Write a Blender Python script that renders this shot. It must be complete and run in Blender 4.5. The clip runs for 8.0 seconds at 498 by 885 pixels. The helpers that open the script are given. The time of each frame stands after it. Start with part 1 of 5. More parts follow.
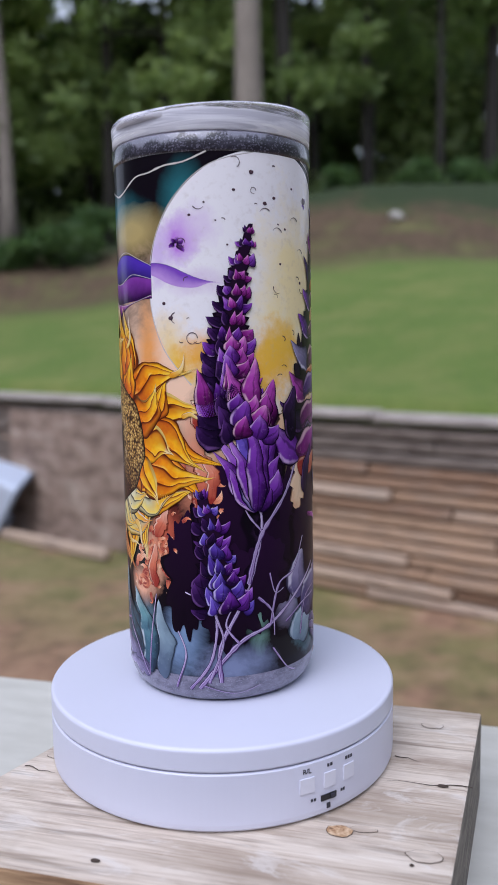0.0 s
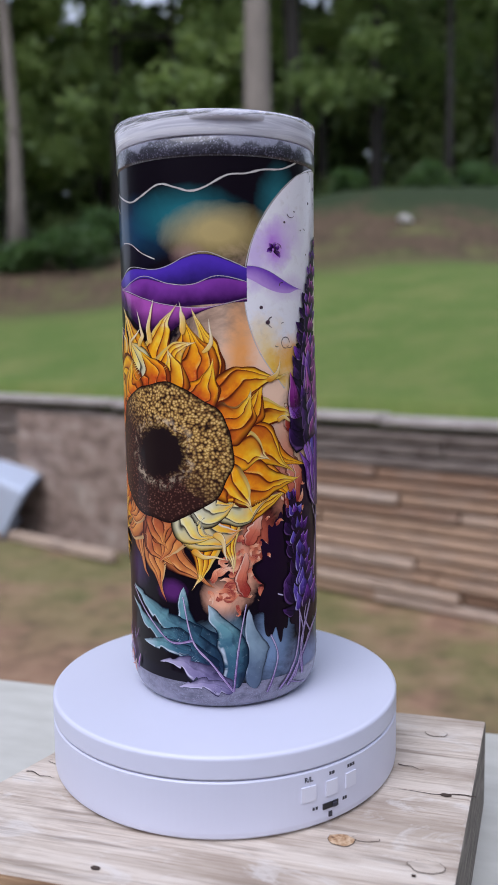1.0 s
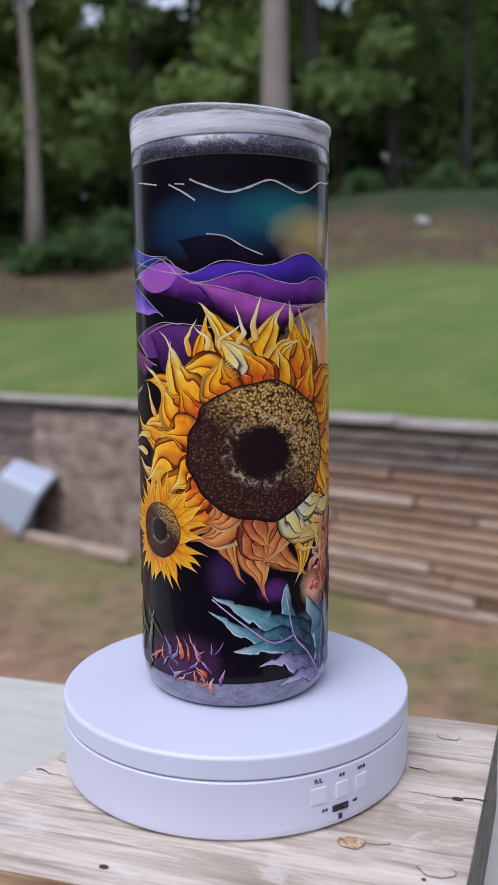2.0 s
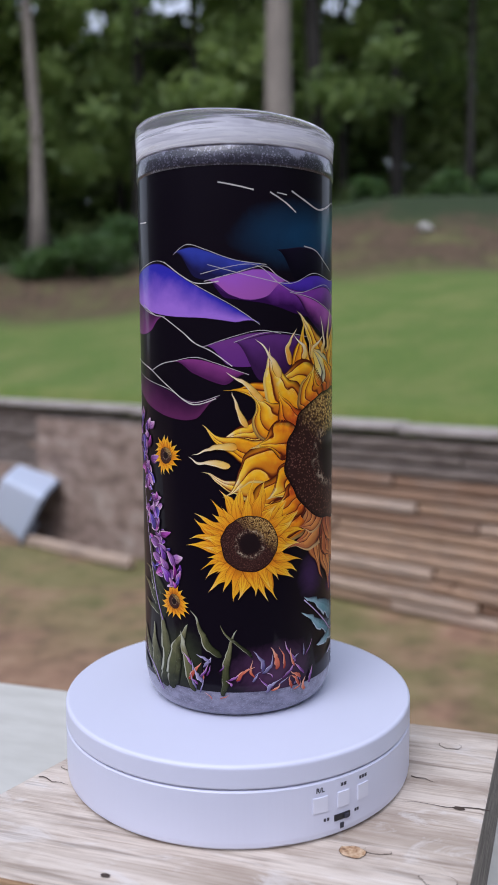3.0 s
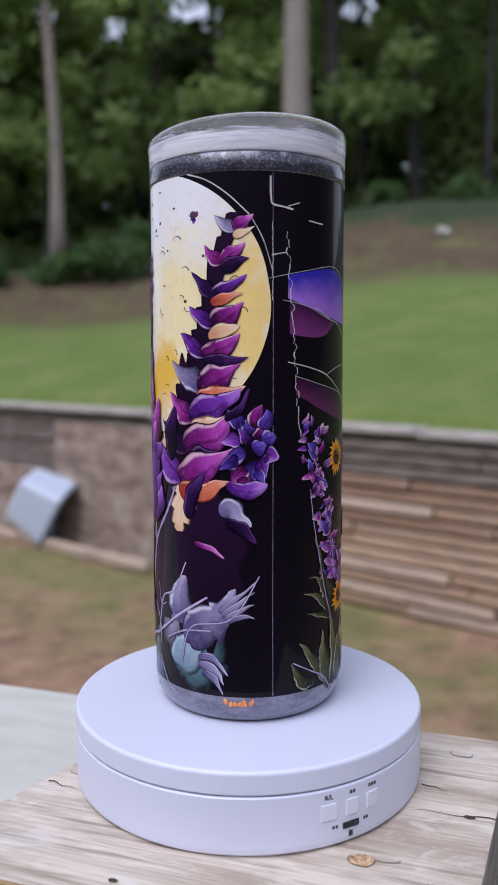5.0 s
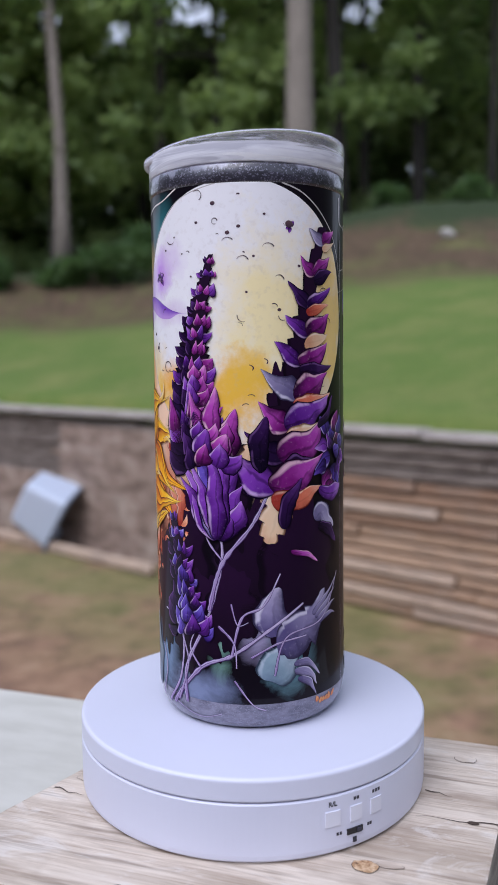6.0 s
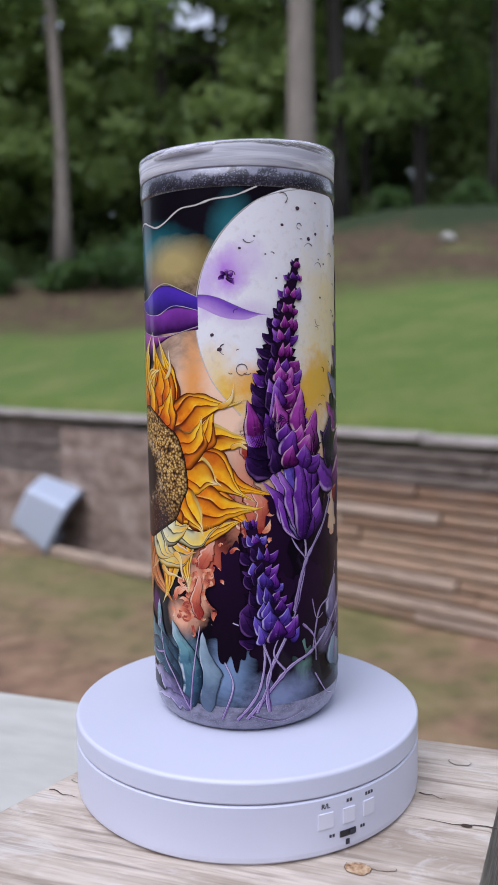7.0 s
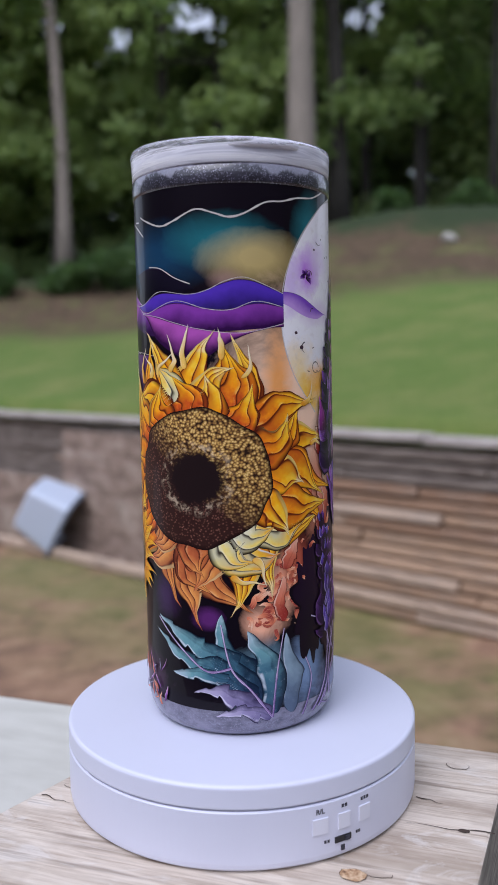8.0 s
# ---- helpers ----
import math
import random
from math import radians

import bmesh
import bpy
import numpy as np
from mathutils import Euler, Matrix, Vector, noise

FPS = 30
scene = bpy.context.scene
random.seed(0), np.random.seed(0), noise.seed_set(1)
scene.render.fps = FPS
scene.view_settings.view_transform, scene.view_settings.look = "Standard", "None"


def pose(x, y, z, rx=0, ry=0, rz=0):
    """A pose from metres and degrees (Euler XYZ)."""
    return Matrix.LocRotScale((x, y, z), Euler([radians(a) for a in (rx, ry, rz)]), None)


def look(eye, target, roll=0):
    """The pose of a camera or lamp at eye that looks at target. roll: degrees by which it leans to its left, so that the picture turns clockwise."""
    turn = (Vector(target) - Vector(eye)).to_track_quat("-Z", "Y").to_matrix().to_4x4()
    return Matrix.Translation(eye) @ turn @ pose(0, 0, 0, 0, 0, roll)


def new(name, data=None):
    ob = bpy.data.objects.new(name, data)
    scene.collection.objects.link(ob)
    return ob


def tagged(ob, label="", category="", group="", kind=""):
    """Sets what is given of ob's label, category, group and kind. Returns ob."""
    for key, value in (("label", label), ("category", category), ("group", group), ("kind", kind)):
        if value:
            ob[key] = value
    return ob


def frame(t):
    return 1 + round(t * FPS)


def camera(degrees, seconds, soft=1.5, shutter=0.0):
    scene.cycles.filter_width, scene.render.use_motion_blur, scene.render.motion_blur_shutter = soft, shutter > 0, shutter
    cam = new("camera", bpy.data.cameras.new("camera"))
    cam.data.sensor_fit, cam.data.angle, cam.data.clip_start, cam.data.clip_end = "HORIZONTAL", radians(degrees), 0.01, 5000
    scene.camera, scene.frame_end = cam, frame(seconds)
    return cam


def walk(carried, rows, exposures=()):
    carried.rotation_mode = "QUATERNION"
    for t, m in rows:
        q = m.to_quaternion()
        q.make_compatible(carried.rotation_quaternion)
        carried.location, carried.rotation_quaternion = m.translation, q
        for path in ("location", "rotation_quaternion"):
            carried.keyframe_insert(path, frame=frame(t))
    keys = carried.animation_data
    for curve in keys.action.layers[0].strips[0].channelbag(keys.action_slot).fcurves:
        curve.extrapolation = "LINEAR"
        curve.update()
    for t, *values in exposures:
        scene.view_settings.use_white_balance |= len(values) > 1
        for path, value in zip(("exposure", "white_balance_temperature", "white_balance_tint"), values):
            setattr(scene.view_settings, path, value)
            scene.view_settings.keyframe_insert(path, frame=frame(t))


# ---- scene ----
# ---- camera and its path ----
PATH = [
    (0, 0.0033, -0.3190, 0.1578, -6.774, -0.779, -1.492),
    (0.5, 0.0039, -0.3198, 0.1590, -6.670, -0.742, -1.264),
    (1, 0.0049, -0.3178, 0.1587, -6.581, -0.595, -0.969),
    (1.5, 0.0070, -0.3177, 0.1594, -6.503, -0.538, -0.430),
    (2, 0.0062, -0.3169, 0.1575, -6.415, -0.370, 0.107),
    (3.5, 0.0062, -0.3180, 0.1595, -5.955, -0.195, 0.388),
    (4, 0.0076, -0.3159, 0.1580, -5.920, -0.195, 0.766),
    (4.5, 0.0078, -0.3166, 0.1582, -5.782, -0.132, 0.888),
    (5, 0.0087, -0.3175, 0.1593, -5.759, -0.207, 1.454),
    (6.5, 0.0102, -0.3202, 0.1621, -5.458, -0.474, 1.827),
    (7, 0.0121, -0.3205, 0.1615, -5.334, -0.474, 1.881),
    (7.5, 0.0144, -0.3176, 0.1610, -5.257, -0.705, 2.015),
    (8, 0.0151, -0.3166, 0.1607, -5.239, -0.683, 2.009),
]


def cam_pose(x, y, z, pitch, roll, yaw):
    return pose(x, y, z, 0, 0, yaw) @ pose(0, 0, 0, 90 + pitch) @ pose(0, 0, 0, 0, 0, roll)


cam = camera(33.4, 8.0)
cam.data.dof.use_dof = True
cam.data.dof.focus_distance = 0.30
cam.data.dof.aperture_fstop = 16.5
walk(cam, [(r[0], cam_pose(*r[1:])) for r in PATH], [(0, 0.52, 5720, 16), (8, 0.52, 5720, 16)])

# ---- light ----
world = bpy.data.worlds.new("sky")
scene.world = world
world.use_nodes = True
wn = world.node_tree
sky = wn.nodes.new("ShaderNodeTexSky")
sky.sky_type = "NISHITA"
sky.sun_disc = False
sky.sun_elevation = radians(53)
sky.sun_rotation = radians(208)
wn.nodes["Background"].inputs["Strength"].default_value = 0.15
veil = wn.nodes.new("ShaderNodeHueSaturation")  # thin cloud takes most of the blue away
veil.inputs["Saturation"].default_value = 0.25
wn.links.new(sky.outputs[0], veil.inputs["Color"])
wn.links.new(veil.outputs[0], wn.nodes["Background"].inputs["Color"])
sun = new("sun", bpy.data.lights.new("sun", "SUN"))
sun.data.energy = 1.35
sun.data.angle = radians(50)
sun.data.color = (1.0, 0.95, 0.9)
sun.matrix_world = look((-1.6, -3.0, 4.8), (0, 0, 0))


# ---- material helpers ----
class Nodes:
    """A small builder of node materials."""

    def __init__(self, name, rough=0.6, **sockets):
        self.mat = bpy.data.materials.new(name)
        self.mat.use_nodes = True
        self.t = self.mat.node_tree
        self.bsdf = self.t.nodes["Principled BSDF"]
        self.set(self.bsdf, "Roughness", rough)
        for k, v in sockets.items():
            self.set(self.bsdf, k.replace("_", " "), v)

    def set(self, node, socket, value):
        s = node.inputs[socket]
        if isinstance(value, bpy.types.NodeSocket):
            self.t.links.new(value, s)
        else:
            s.default_value = (*value, 1) if isinstance(value, tuple) and len(value) == 3 and s.type == "RGBA" else value

    def node(self, kind, out=0, props=(), **sockets):
        n = self.t.nodes.new("ShaderNode" + kind)
        for k, v in dict(props).items():
            if k == "operation":
                n.operation = v
            elif k == "feature":
                n.feature = v
            elif k == "data_type":
                n.data_type = v
        for k, v in sockets.items():
            self.set(n, int(k[1:]) if k[0] == "i" and k[1:].isdigit() else k.replace("_", " "), v)
        return n.outputs[out]

    def math(self, op, a, b=0.0, c=0.0):
        return self.node("Math", 0, {"operation": op}, i0=a, i1=b, i2=c)

    def coord(self, which="Object"):
        n = self.t.nodes.new("ShaderNodeTexCoord")
        return n.outputs[which]

    def mapped(self, vec, scale=(1, 1, 1), loc=(0, 0, 0), rot=(0, 0, 0)):
        return self.node("Mapping", 0, (), Vector=vec, Scale=scale, Location=loc, Rotation=rot)

    def noise(self, vec, scale, detail=4.0, rough=0.55, distort=0.0, out=0):
        return self.node("TexNoise", out, (), Vector=vec, Scale=scale, Detail=detail, Roughness=rough, Distortion=distort)

    def ramp(self, fac, stops):
        n = self.t.nodes.new("ShaderNodeValToRGB")
        e = n.color_ramp.elements
        while len(e) < len(stops):
            e.new(0.5)
        for el, (p, c) in zip(e, stops):
            el.position, el.color = p, (*c, 1) if len(c) == 3 else c
        self.t.links.new(fac, n.inputs[0])
        return n.outputs[0]

    def fade(self, value, a, b, c=0.0, d=1.0):
        return self.node("MapRange", 0, (), Value=value, From_Min=a, From_Max=b, To_Min=c, To_Max=d)

    def mix(self, fac, a, b):
        n = self.t.nodes.new("ShaderNodeMix")
        n.data_type = "RGBA"
        self.set(n, 0, fac)
        self.set(n, 6, a)
        self.set(n, 7, b)
        return n.outputs[2]

    def xyz(self, vec):
        n = self.t.nodes.new("ShaderNodeSeparateXYZ")
        self.t.links.new(vec, n.inputs[0])
        return n.outputs

    def bump(self, height, strength=0.3, distance=0.01):
        self.set(self.bsdf, "Normal", self.node("Bump", 0, (), Height=height, Strength=strength, Distance=distance))

    def done(self, color=None):
        if color is not None:
            self.set(self.bsdf, "Base Color", color)
        return self.mat


def bark(name, a, b):
    m = Nodes(name, 0.9)
    p = m.coord()
    n = m.noise(m.mapped(p, (9, 9, 1.2)), 2.0, 6, 0.65)
    w = m.noise(p, 1.3, 3)
    m.bump(n, 0.8, 0.03)
    return m.done(m.mix(m.fade(w, 0.4, 0.7), m.ramp(n, [(0.3, a), (0.7, b)]), tuple(0.5 * (p + q) for p, q in zip(a, b))))


def leaf(name, dark, light):
    m = Nodes(name, 0.55)
    r = m.node("NewGeometry", "Random Per Island")
    big = m.noise(m.coord(), 0.45, 3)
    m.set(m.bsdf, "Subsurface Weight", 0.0)
    f = m.math("ADD", m.math("MULTIPLY", r, 0.5), m.math("MULTIPLY", m.fade(big, 0.35, 0.65), 0.5))
    c = m.ramp(f, [(0.1, dark), (0.9, light)])
    glow = m.t.nodes.new("ShaderNodeBsdfTranslucent")
    m.set(glow, "Color", m.mix(0.5, c, tuple(min(1.0, v * 1.6) for v in light)))
    blend = m.t.nodes.new("ShaderNodeMixShader")
    blend.inputs[0].default_value = 0.5
    m.t.links.new(m.bsdf.outputs[0], blend.inputs[1])
    m.t.links.new(glow.outputs[0], blend.inputs[2])
    m.t.links.new(blend.outputs[0], m.t.nodes["Material Output"].inputs[0])
    return m.done(c)


def timber_mat():
    m = Nodes("weathered_timber", 0.85)
    p = m.coord()
    info = m.t.nodes.new("ShaderNodeObjectInfo").outputs["Random"]
    g = m.noise(m.mapped(p, (1.5, 14, 14)), 3.0, 6, 0.6)
    s = m.noise(p, 2.2, 4)
    base = m.ramp(info, [(0.0, (0.27, 0.165, 0.105)), (0.3, (0.36, 0.235, 0.15)), (0.65, (0.44, 0.30, 0.20)), (1.0, (0.50, 0.40, 0.32))])
    grey = m.mix(m.fade(s, 0.5, 0.72, 0, 0.6), base, (0.34, 0.28, 0.23))
    m.bump(g, 0.5, 0.01)
    return m.done(m.mix(m.fade(g, 0.52, 0.78), grey, (0.09, 0.055, 0.038)))


def grey_timber_mat():
    m = Nodes("grey_timber", 0.88)
    p = m.coord()
    g = m.noise(m.mapped(p, (1.5, 12, 12)), 3.0, 6, 0.6)
    m.bump(g, 0.5, 0.01)
    return m.done(m.ramp(g, [(0.3, (0.07, 0.052, 0.042)), (0.55, (0.20, 0.165, 0.14)), (0.8, (0.36, 0.32, 0.28))]))


def coping_mat():
    m = Nodes("silvered_plank", 0.88)
    g = m.noise(m.mapped(m.coord(), (1.5, 12, 12)), 3.0, 6, 0.6)
    m.bump(g, 0.5, 0.01)
    return m.done(m.ramp(g, [(0.3, (0.24, 0.21, 0.19)), (0.55, (0.42, 0.38, 0.35)), (0.8, (0.54, 0.50, 0.46))]))


def slab_mat():
    m = Nodes("worn_plywood", 0.9)
    p = m.coord()
    g = m.noise(m.mapped(p, (2, 2, 5)), 1.6, 6, 0.65)
    h = m.noise(p, 9, 4)
    m.bump(h, 0.3, 0.01)
    return m.done(m.mix(m.fade(h, 0.45, 0.75, 0, 0.5), m.ramp(g, [(0.32, (0.10, 0.068, 0.05)), (0.5, (0.26, 0.19, 0.15)), (0.7, (0.42, 0.35, 0.29))]), (0.10, 0.07, 0.05)))


def ground_mat():
    m = Nodes("yard_ground", 0.95)
    g = m.t.nodes.new("ShaderNodeNewGeometry")
    pos = g.outputs["Position"]
    x, y, z = m.xyz(pos)
    fine = m.noise(pos, 22, 5, 0.7)
    mid = m.noise(pos, 1.6, 5, 0.6)
    big = m.noise(pos, 0.5, 4, 0.6)
    lawn = m.mix(m.fade(mid, 0.42, 0.75, 0, 0.8), m.ramp(fine, [(0.3, (0.066, 0.118, 0.016)), (0.7, (0.135, 0.195, 0.034))]), (0.20, 0.21, 0.06))
    litter = m.ramp(m.noise(pos, 7, 6, 0.7), [(0.3, (0.036, 0.024, 0.013)), (0.55, (0.098, 0.064, 0.036)), (0.8, (0.17, 0.115, 0.07))])
    # verge grass with the shade of the woods put into its colour
    verge_shaded = m.ramp(fine, [(0.3, (0.012, 0.026, 0.007)), (0.7, (0.036, 0.054, 0.016))])
    # lower yard: bare dirt with patches of grass
    off = m.math("ADD", m.math("MULTIPLY", m.math("SUBTRACT", x, 1.48), 0.641), m.math("MULTIPLY", m.math("SUBTRACT", y, 4.3), 0.768))
    f_patch = m.math("MULTIPLY", m.fade(off, -2.3, -1.0), m.fade(m.noise(pos, 1.3, 5, 0.6), 0.36, 0.54))
    dirt = m.ramp(m.noise(pos, 6, 6, 0.7), [(0.3, (0.12, 0.068, 0.046)), (0.52, (0.31, 0.185, 0.115)), (0.8, (0.45, 0.305, 0.20))])
    low = m.mix(m.math("MULTIPLY", f_patch, 0.85), dirt, m.mix(0.35, lawn, dirt))
    # upper yard: lawn, then a bare bank, then a grassy verge under the trees, coloured in their shade
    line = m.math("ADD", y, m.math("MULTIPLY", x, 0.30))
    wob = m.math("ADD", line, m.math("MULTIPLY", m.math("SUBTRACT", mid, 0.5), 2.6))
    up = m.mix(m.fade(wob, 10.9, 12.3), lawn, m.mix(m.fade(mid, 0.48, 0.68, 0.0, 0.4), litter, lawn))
    up = m.mix(m.fade(wob, 13.6, 14.4), up, verge_shaded)
    # litter deeper in is darkened in colour for the same shade
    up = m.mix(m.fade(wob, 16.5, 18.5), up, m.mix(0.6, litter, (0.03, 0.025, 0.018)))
    is_up = m.fade(z, -0.9, -0.6)
    m.bump(fine, 0.6, 0.03)
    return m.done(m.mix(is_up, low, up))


def board_mat():
    """Sawn pine: grain along the length (x), knots and grey weathering."""
    m = Nodes("weathered_pine", 0.75)
    p = m.coord()
    warp = m.noise(m.mapped(p, (9, 30, 30)), 1.0, 3)
    x, y, z = m.xyz(p)
    yy = m.math("ADD", y, m.math("MULTIPLY", m.math("SUBTRACT", warp, 0.5), 0.06))
    rings = m.math("SINE", m.math("MULTIPLY", yy, 260.0))
    fib = m.noise(m.mapped(p, (30, 700, 700)), 1.0, 5, 0.7)
    blot = m.noise(m.mapped(p, (14, 34, 34)), 1.0, 5, 0.6)
    c = m.ramp(m.math("ADD", m.math("MULTIPLY", rings, 0.07), fib), [(0.25, (0.38, 0.30, 0.235)), (0.5, (0.62, 0.535, 0.45)), (0.8, (0.74, 0.67, 0.59))])
    c = m.mix(m.fade(blot, 0.46, 0.66, 0, 0.85), c, (0.29, 0.222, 0.172))
    broad = m.noise(m.mapped(p, (5, 44, 44)), 1.0, 4, 0.55, 1.2)
    c = m.mix(m.fade(broad, 0.52, 0.62, 0, 0.5), c, (0.34, 0.265, 0.20))
    swirl = m.noise(m.mapped(p, (26, 60, 60)), 1.0, 6, 0.65, 2.0)
    c = m.mix(m.fade(swirl, 0.56, 0.66, 0, 0.55), c, (0.70, 0.66, 0.62))
    streak = m.noise(m.mapped(p, (12, 160, 160)), 1.0, 4, 0.6)
    c = m.mix(m.fade(streak, 0.55, 0.68, 0, 0.7), c, (0.20, 0.15, 0.115))
    m.bump(m.math("ADD", fib, m.math("MULTIPLY", rings, 0.3)), 0.35, 0.0006)
    return m.done(c)


def knot_mat():
    m = Nodes("pine_knot", 0.65)
    n = m.noise(m.coord(), 420, 4, 0.6)
    return m.done(m.ramp(n, [(0.34, (0.16, 0.085, 0.045)), (0.46, (0.42, 0.25, 0.13)), (0.6, (0.62, 0.46, 0.30))]))


def endgrain_mat():
    m = Nodes("board_end_grain", 0.85)
    p = m.coord()
    g = m.noise(m.mapped(p, (60, 60, 500)), 1.0, 5, 0.6)
    m.bump(g, 0.5, 0.001)
    return m.done(m.ramp(g, [(0.3, (0.07, 0.058, 0.048)), (0.6, (0.22, 0.19, 0.16)), (0.8, (0.36, 0.32, 0.28))]))


def sideface_mat():
    m = Nodes("board_side", 0.8)
    p = m.coord()
    g = m.noise(m.mapped(p, (25, 60, 420)), 1.0, 5, 0.6)
    m.bump(g, 0.5, 0.001)
    return m.done(m.ramp(g, [(0.3, (0.16, 0.085, 0.045)), (0.55, (0.42, 0.27, 0.15)), (0.8, (0.55, 0.40, 0.26))]))


def painted_mat():
    m = Nodes("chalky_white_paint", 0.6)
    p = m.coord()
    a = m.noise(m.mapped(p, (20, 60, 60)), 1.0, 5)
    b = m.noise(p, 900, 3)
    m.bump(m.math("ADD", a, m.math("MULTIPLY", b, 0.3)), 0.2, 0.0006)
    c = m.ramp(a, [(0.3, (0.50, 0.49, 0.44)), (0.7, (0.62, 0.61, 0.56))])
    return m.done(m.mix(m.fade(b, 0.72, 0.8, 0, 0.5), c, (0.35, 0.32, 0.28)))


def plastic_mat(name, c, rough):
    m = Nodes(name, rough)
    p = m.coord()
    n = m.noise(p, 1500, 2)
    s = m.noise(p, 45, 3)
    m.bump(n, 0.06, 0.0003)
    return m.done(m.mix(m.fade(s, 0.4, 0.8, 0, 0.12), c, tuple(v * 0.9 for v in c)))


def plain(name, c, rough=0.5, **k):
    m = Nodes(name, rough, **k)
    n = m.noise(m.coord(), 300, 3)
    return m.done(m.mix(m.fade(n, 0.3, 0.7, 0, 0.35), c, tuple(v * 0.75 for v in c)))


MAT = {
    "ground": ground_mat(), "timber": timber_mat(), "grey_timber": grey_timber_mat(), "slab": slab_mat(), "coping": coping_mat(),
    "bark_pale": bark("pale_bark", (0.11, 0.093, 0.078), (0.29, 0.25, 0.21)),
    # near-black bark: the dimness inside the woods is put into the colour
    "bark_shaded": bark("shaded_bark", (0.014, 0.012, 0.010), (0.040, 0.035, 0.028)),
    "leaf": leaf("tree_leaf", (0.065, 0.13, 0.032), (0.28, 0.38, 0.11)),
    "leaf_far": leaf("wood_leaf", (0.06, 0.11, 0.034), (0.25, 0.32, 0.11)),
    # understorey leaves lightened beyond the other leaves: sunlight put into the colour
    "leaf_sunlit": leaf("sunlit_leaf", (0.085, 0.145, 0.04), (0.32, 0.41, 0.13)),
    "leaf_bush": leaf("bush_leaf", (0.03, 0.08, 0.02), (0.12, 0.20, 0.06)),
    "board": board_mat(), "end": endgrain_mat(), "side": sideface_mat(), "paint": painted_mat(),
    "white": plastic_mat("white_plastic", (0.66, 0.675, 0.81), 0.38),
    "button": plastic_mat("button_plastic", (0.72, 0.73, 0.84), 0.5),
    "print": plain("dark_print", (0.04, 0.04, 0.06), 0.6),
    "slot": plain("black_slot", (0.015, 0.015, 0.02), 0.4),
    "tub": plastic_mat("tub_plastic", (0.52, 0.58, 0.70), 0.45),
    "tub_dark": plastic_mat("tub_inside", (0.14, 0.16, 0.20), 0.6),
    "stone": plain("pale_stone", (0.36, 0.34, 0.31), 0.9),
    "knot": knot_mat(),
    "knot_dark": plain("knot_crack", (0.06, 0.04, 0.03), 0.8),
}


# ---- mesh helpers ----
def mesh_of(name, verts, faces, mat, smooth=False, uvs=None):
    me = bpy.data.meshes.new(name)
    me.from_pydata(verts, [], faces)
    for mt in (mat if isinstance(mat, (list, tuple)) else [mat]):
        me.materials.append(mt)
    if smooth:
        me.polygons.foreach_set("use_smooth", [True] * len(me.polygons))
    if uvs is not None:
        lay = me.uv_layers.new(name="UVMap")
        idx = np.empty(len(me.loops), dtype=np.int32)
        me.loops.foreach_get("vertex_index", idx)
        lay.data.foreach_set("uv", np.asarray(uvs, dtype=np.float32)[idx].ravel())
    me.update()
    return me


def part(name, me, parent, label="", at=None):
    ob = new(name, me)
    ob.parent = parent
    if at is not None:
        ob.matrix_basis = at
    if label:
        tagged(ob, label)
    return ob


def from_bm(name, bm, mat, smooth=False):
    me = bpy.data.meshes.new(name)
    bmesh.ops.recalc_face_normals(bm, faces=bm.faces)
    bm.to_mesh(me)
    bm.free()
    for mt in (mat if isinstance(mat, (list, tuple)) else [mat]):
        me.materials.append(mt)
    if smooth:
        me.polygons.foreach_set("use_smooth", [True] * len(me.polygons))
    return me


def box_bm(sx, sy, sz, bevel=0.0, seg=2, at=(0, 0, 0)):
    bm = bmesh.new()
    bmesh.ops.create_cube(bm, size=1.0)
    for v in bm.verts:
        v.co = Vector((v.co.x * sx + at[0], v.co.y * sy + at[1], v.co.z * sz + at[2]))
    if bevel:
        bmesh.ops.bevel(bm, geom=bm.edges[:], offset=bevel, segments=seg, affect="EDGES", profile=0.6)
    return bm


def lathe(profile, seg=96, close=False):
    """Rings of (radius, z) turned about z; ends at radius 0 are capped."""
    verts, faces = [], []
    for r, z in profile:
        for k in range(seg):
            a = 2 * math.pi * k / seg
            verts.append((r * math.sin(a), -r * math.cos(a), z))
    n = len(profile)
    for i in range(n - 1 + (1 if close else 0)):
        j = (i + 1) % n
        for k in range(seg):
            l = (k + 1) % seg
            faces.append((i * seg + k, i * seg + l, j * seg + l, j * seg + k))
    return verts, faces


def tube(points, radii, seg=10):
    verts, faces = [], []
    pts = [Vector(p) for p in points]
    for i, p in enumerate(pts):
        d = (pts[min(i + 1, len(pts) - 1)] - pts[max(i - 1, 0)]).normalized()
        a = d.orthogonal().normalized() if abs(d.z) < 0.9 else Vector((1, 0, 0))
        a = (a - d * a.dot(d)).normalized()
        b = d.cross(a)
        for k in range(seg):
            t = 2 * math.pi * k / seg
            verts.append(p + (a * math.cos(t) + b * math.sin(t)) * radii[i])
    for i in range(len(pts) - 1):
        for k in range(seg):
            l = (k + 1) % seg
            faces.append((i * seg + k, i * seg + l, (i + 1) * seg + l, (i + 1) * seg + k))
    faces.append(tuple(range(seg))[::-1])
    faces.append(tuple((len(pts) - 1) * seg + k for k in range(seg)))
    return [tuple(v) for v in verts], faces


# ---- the lie of the land ----
WALL_P = Vector((1.48, 4.30))
WALL_D = Vector((-0.768, 0.641))
WALL_N = Vector((0.641, 0.768))
LOW = -1.44
WALL_H = 1.17


def lerp(a, b, t):
    return a + (b - a) * t


def smooth01(t):
    t = max(0.0, min(1.0, t))
    return t * t * (3 - 2 * t)


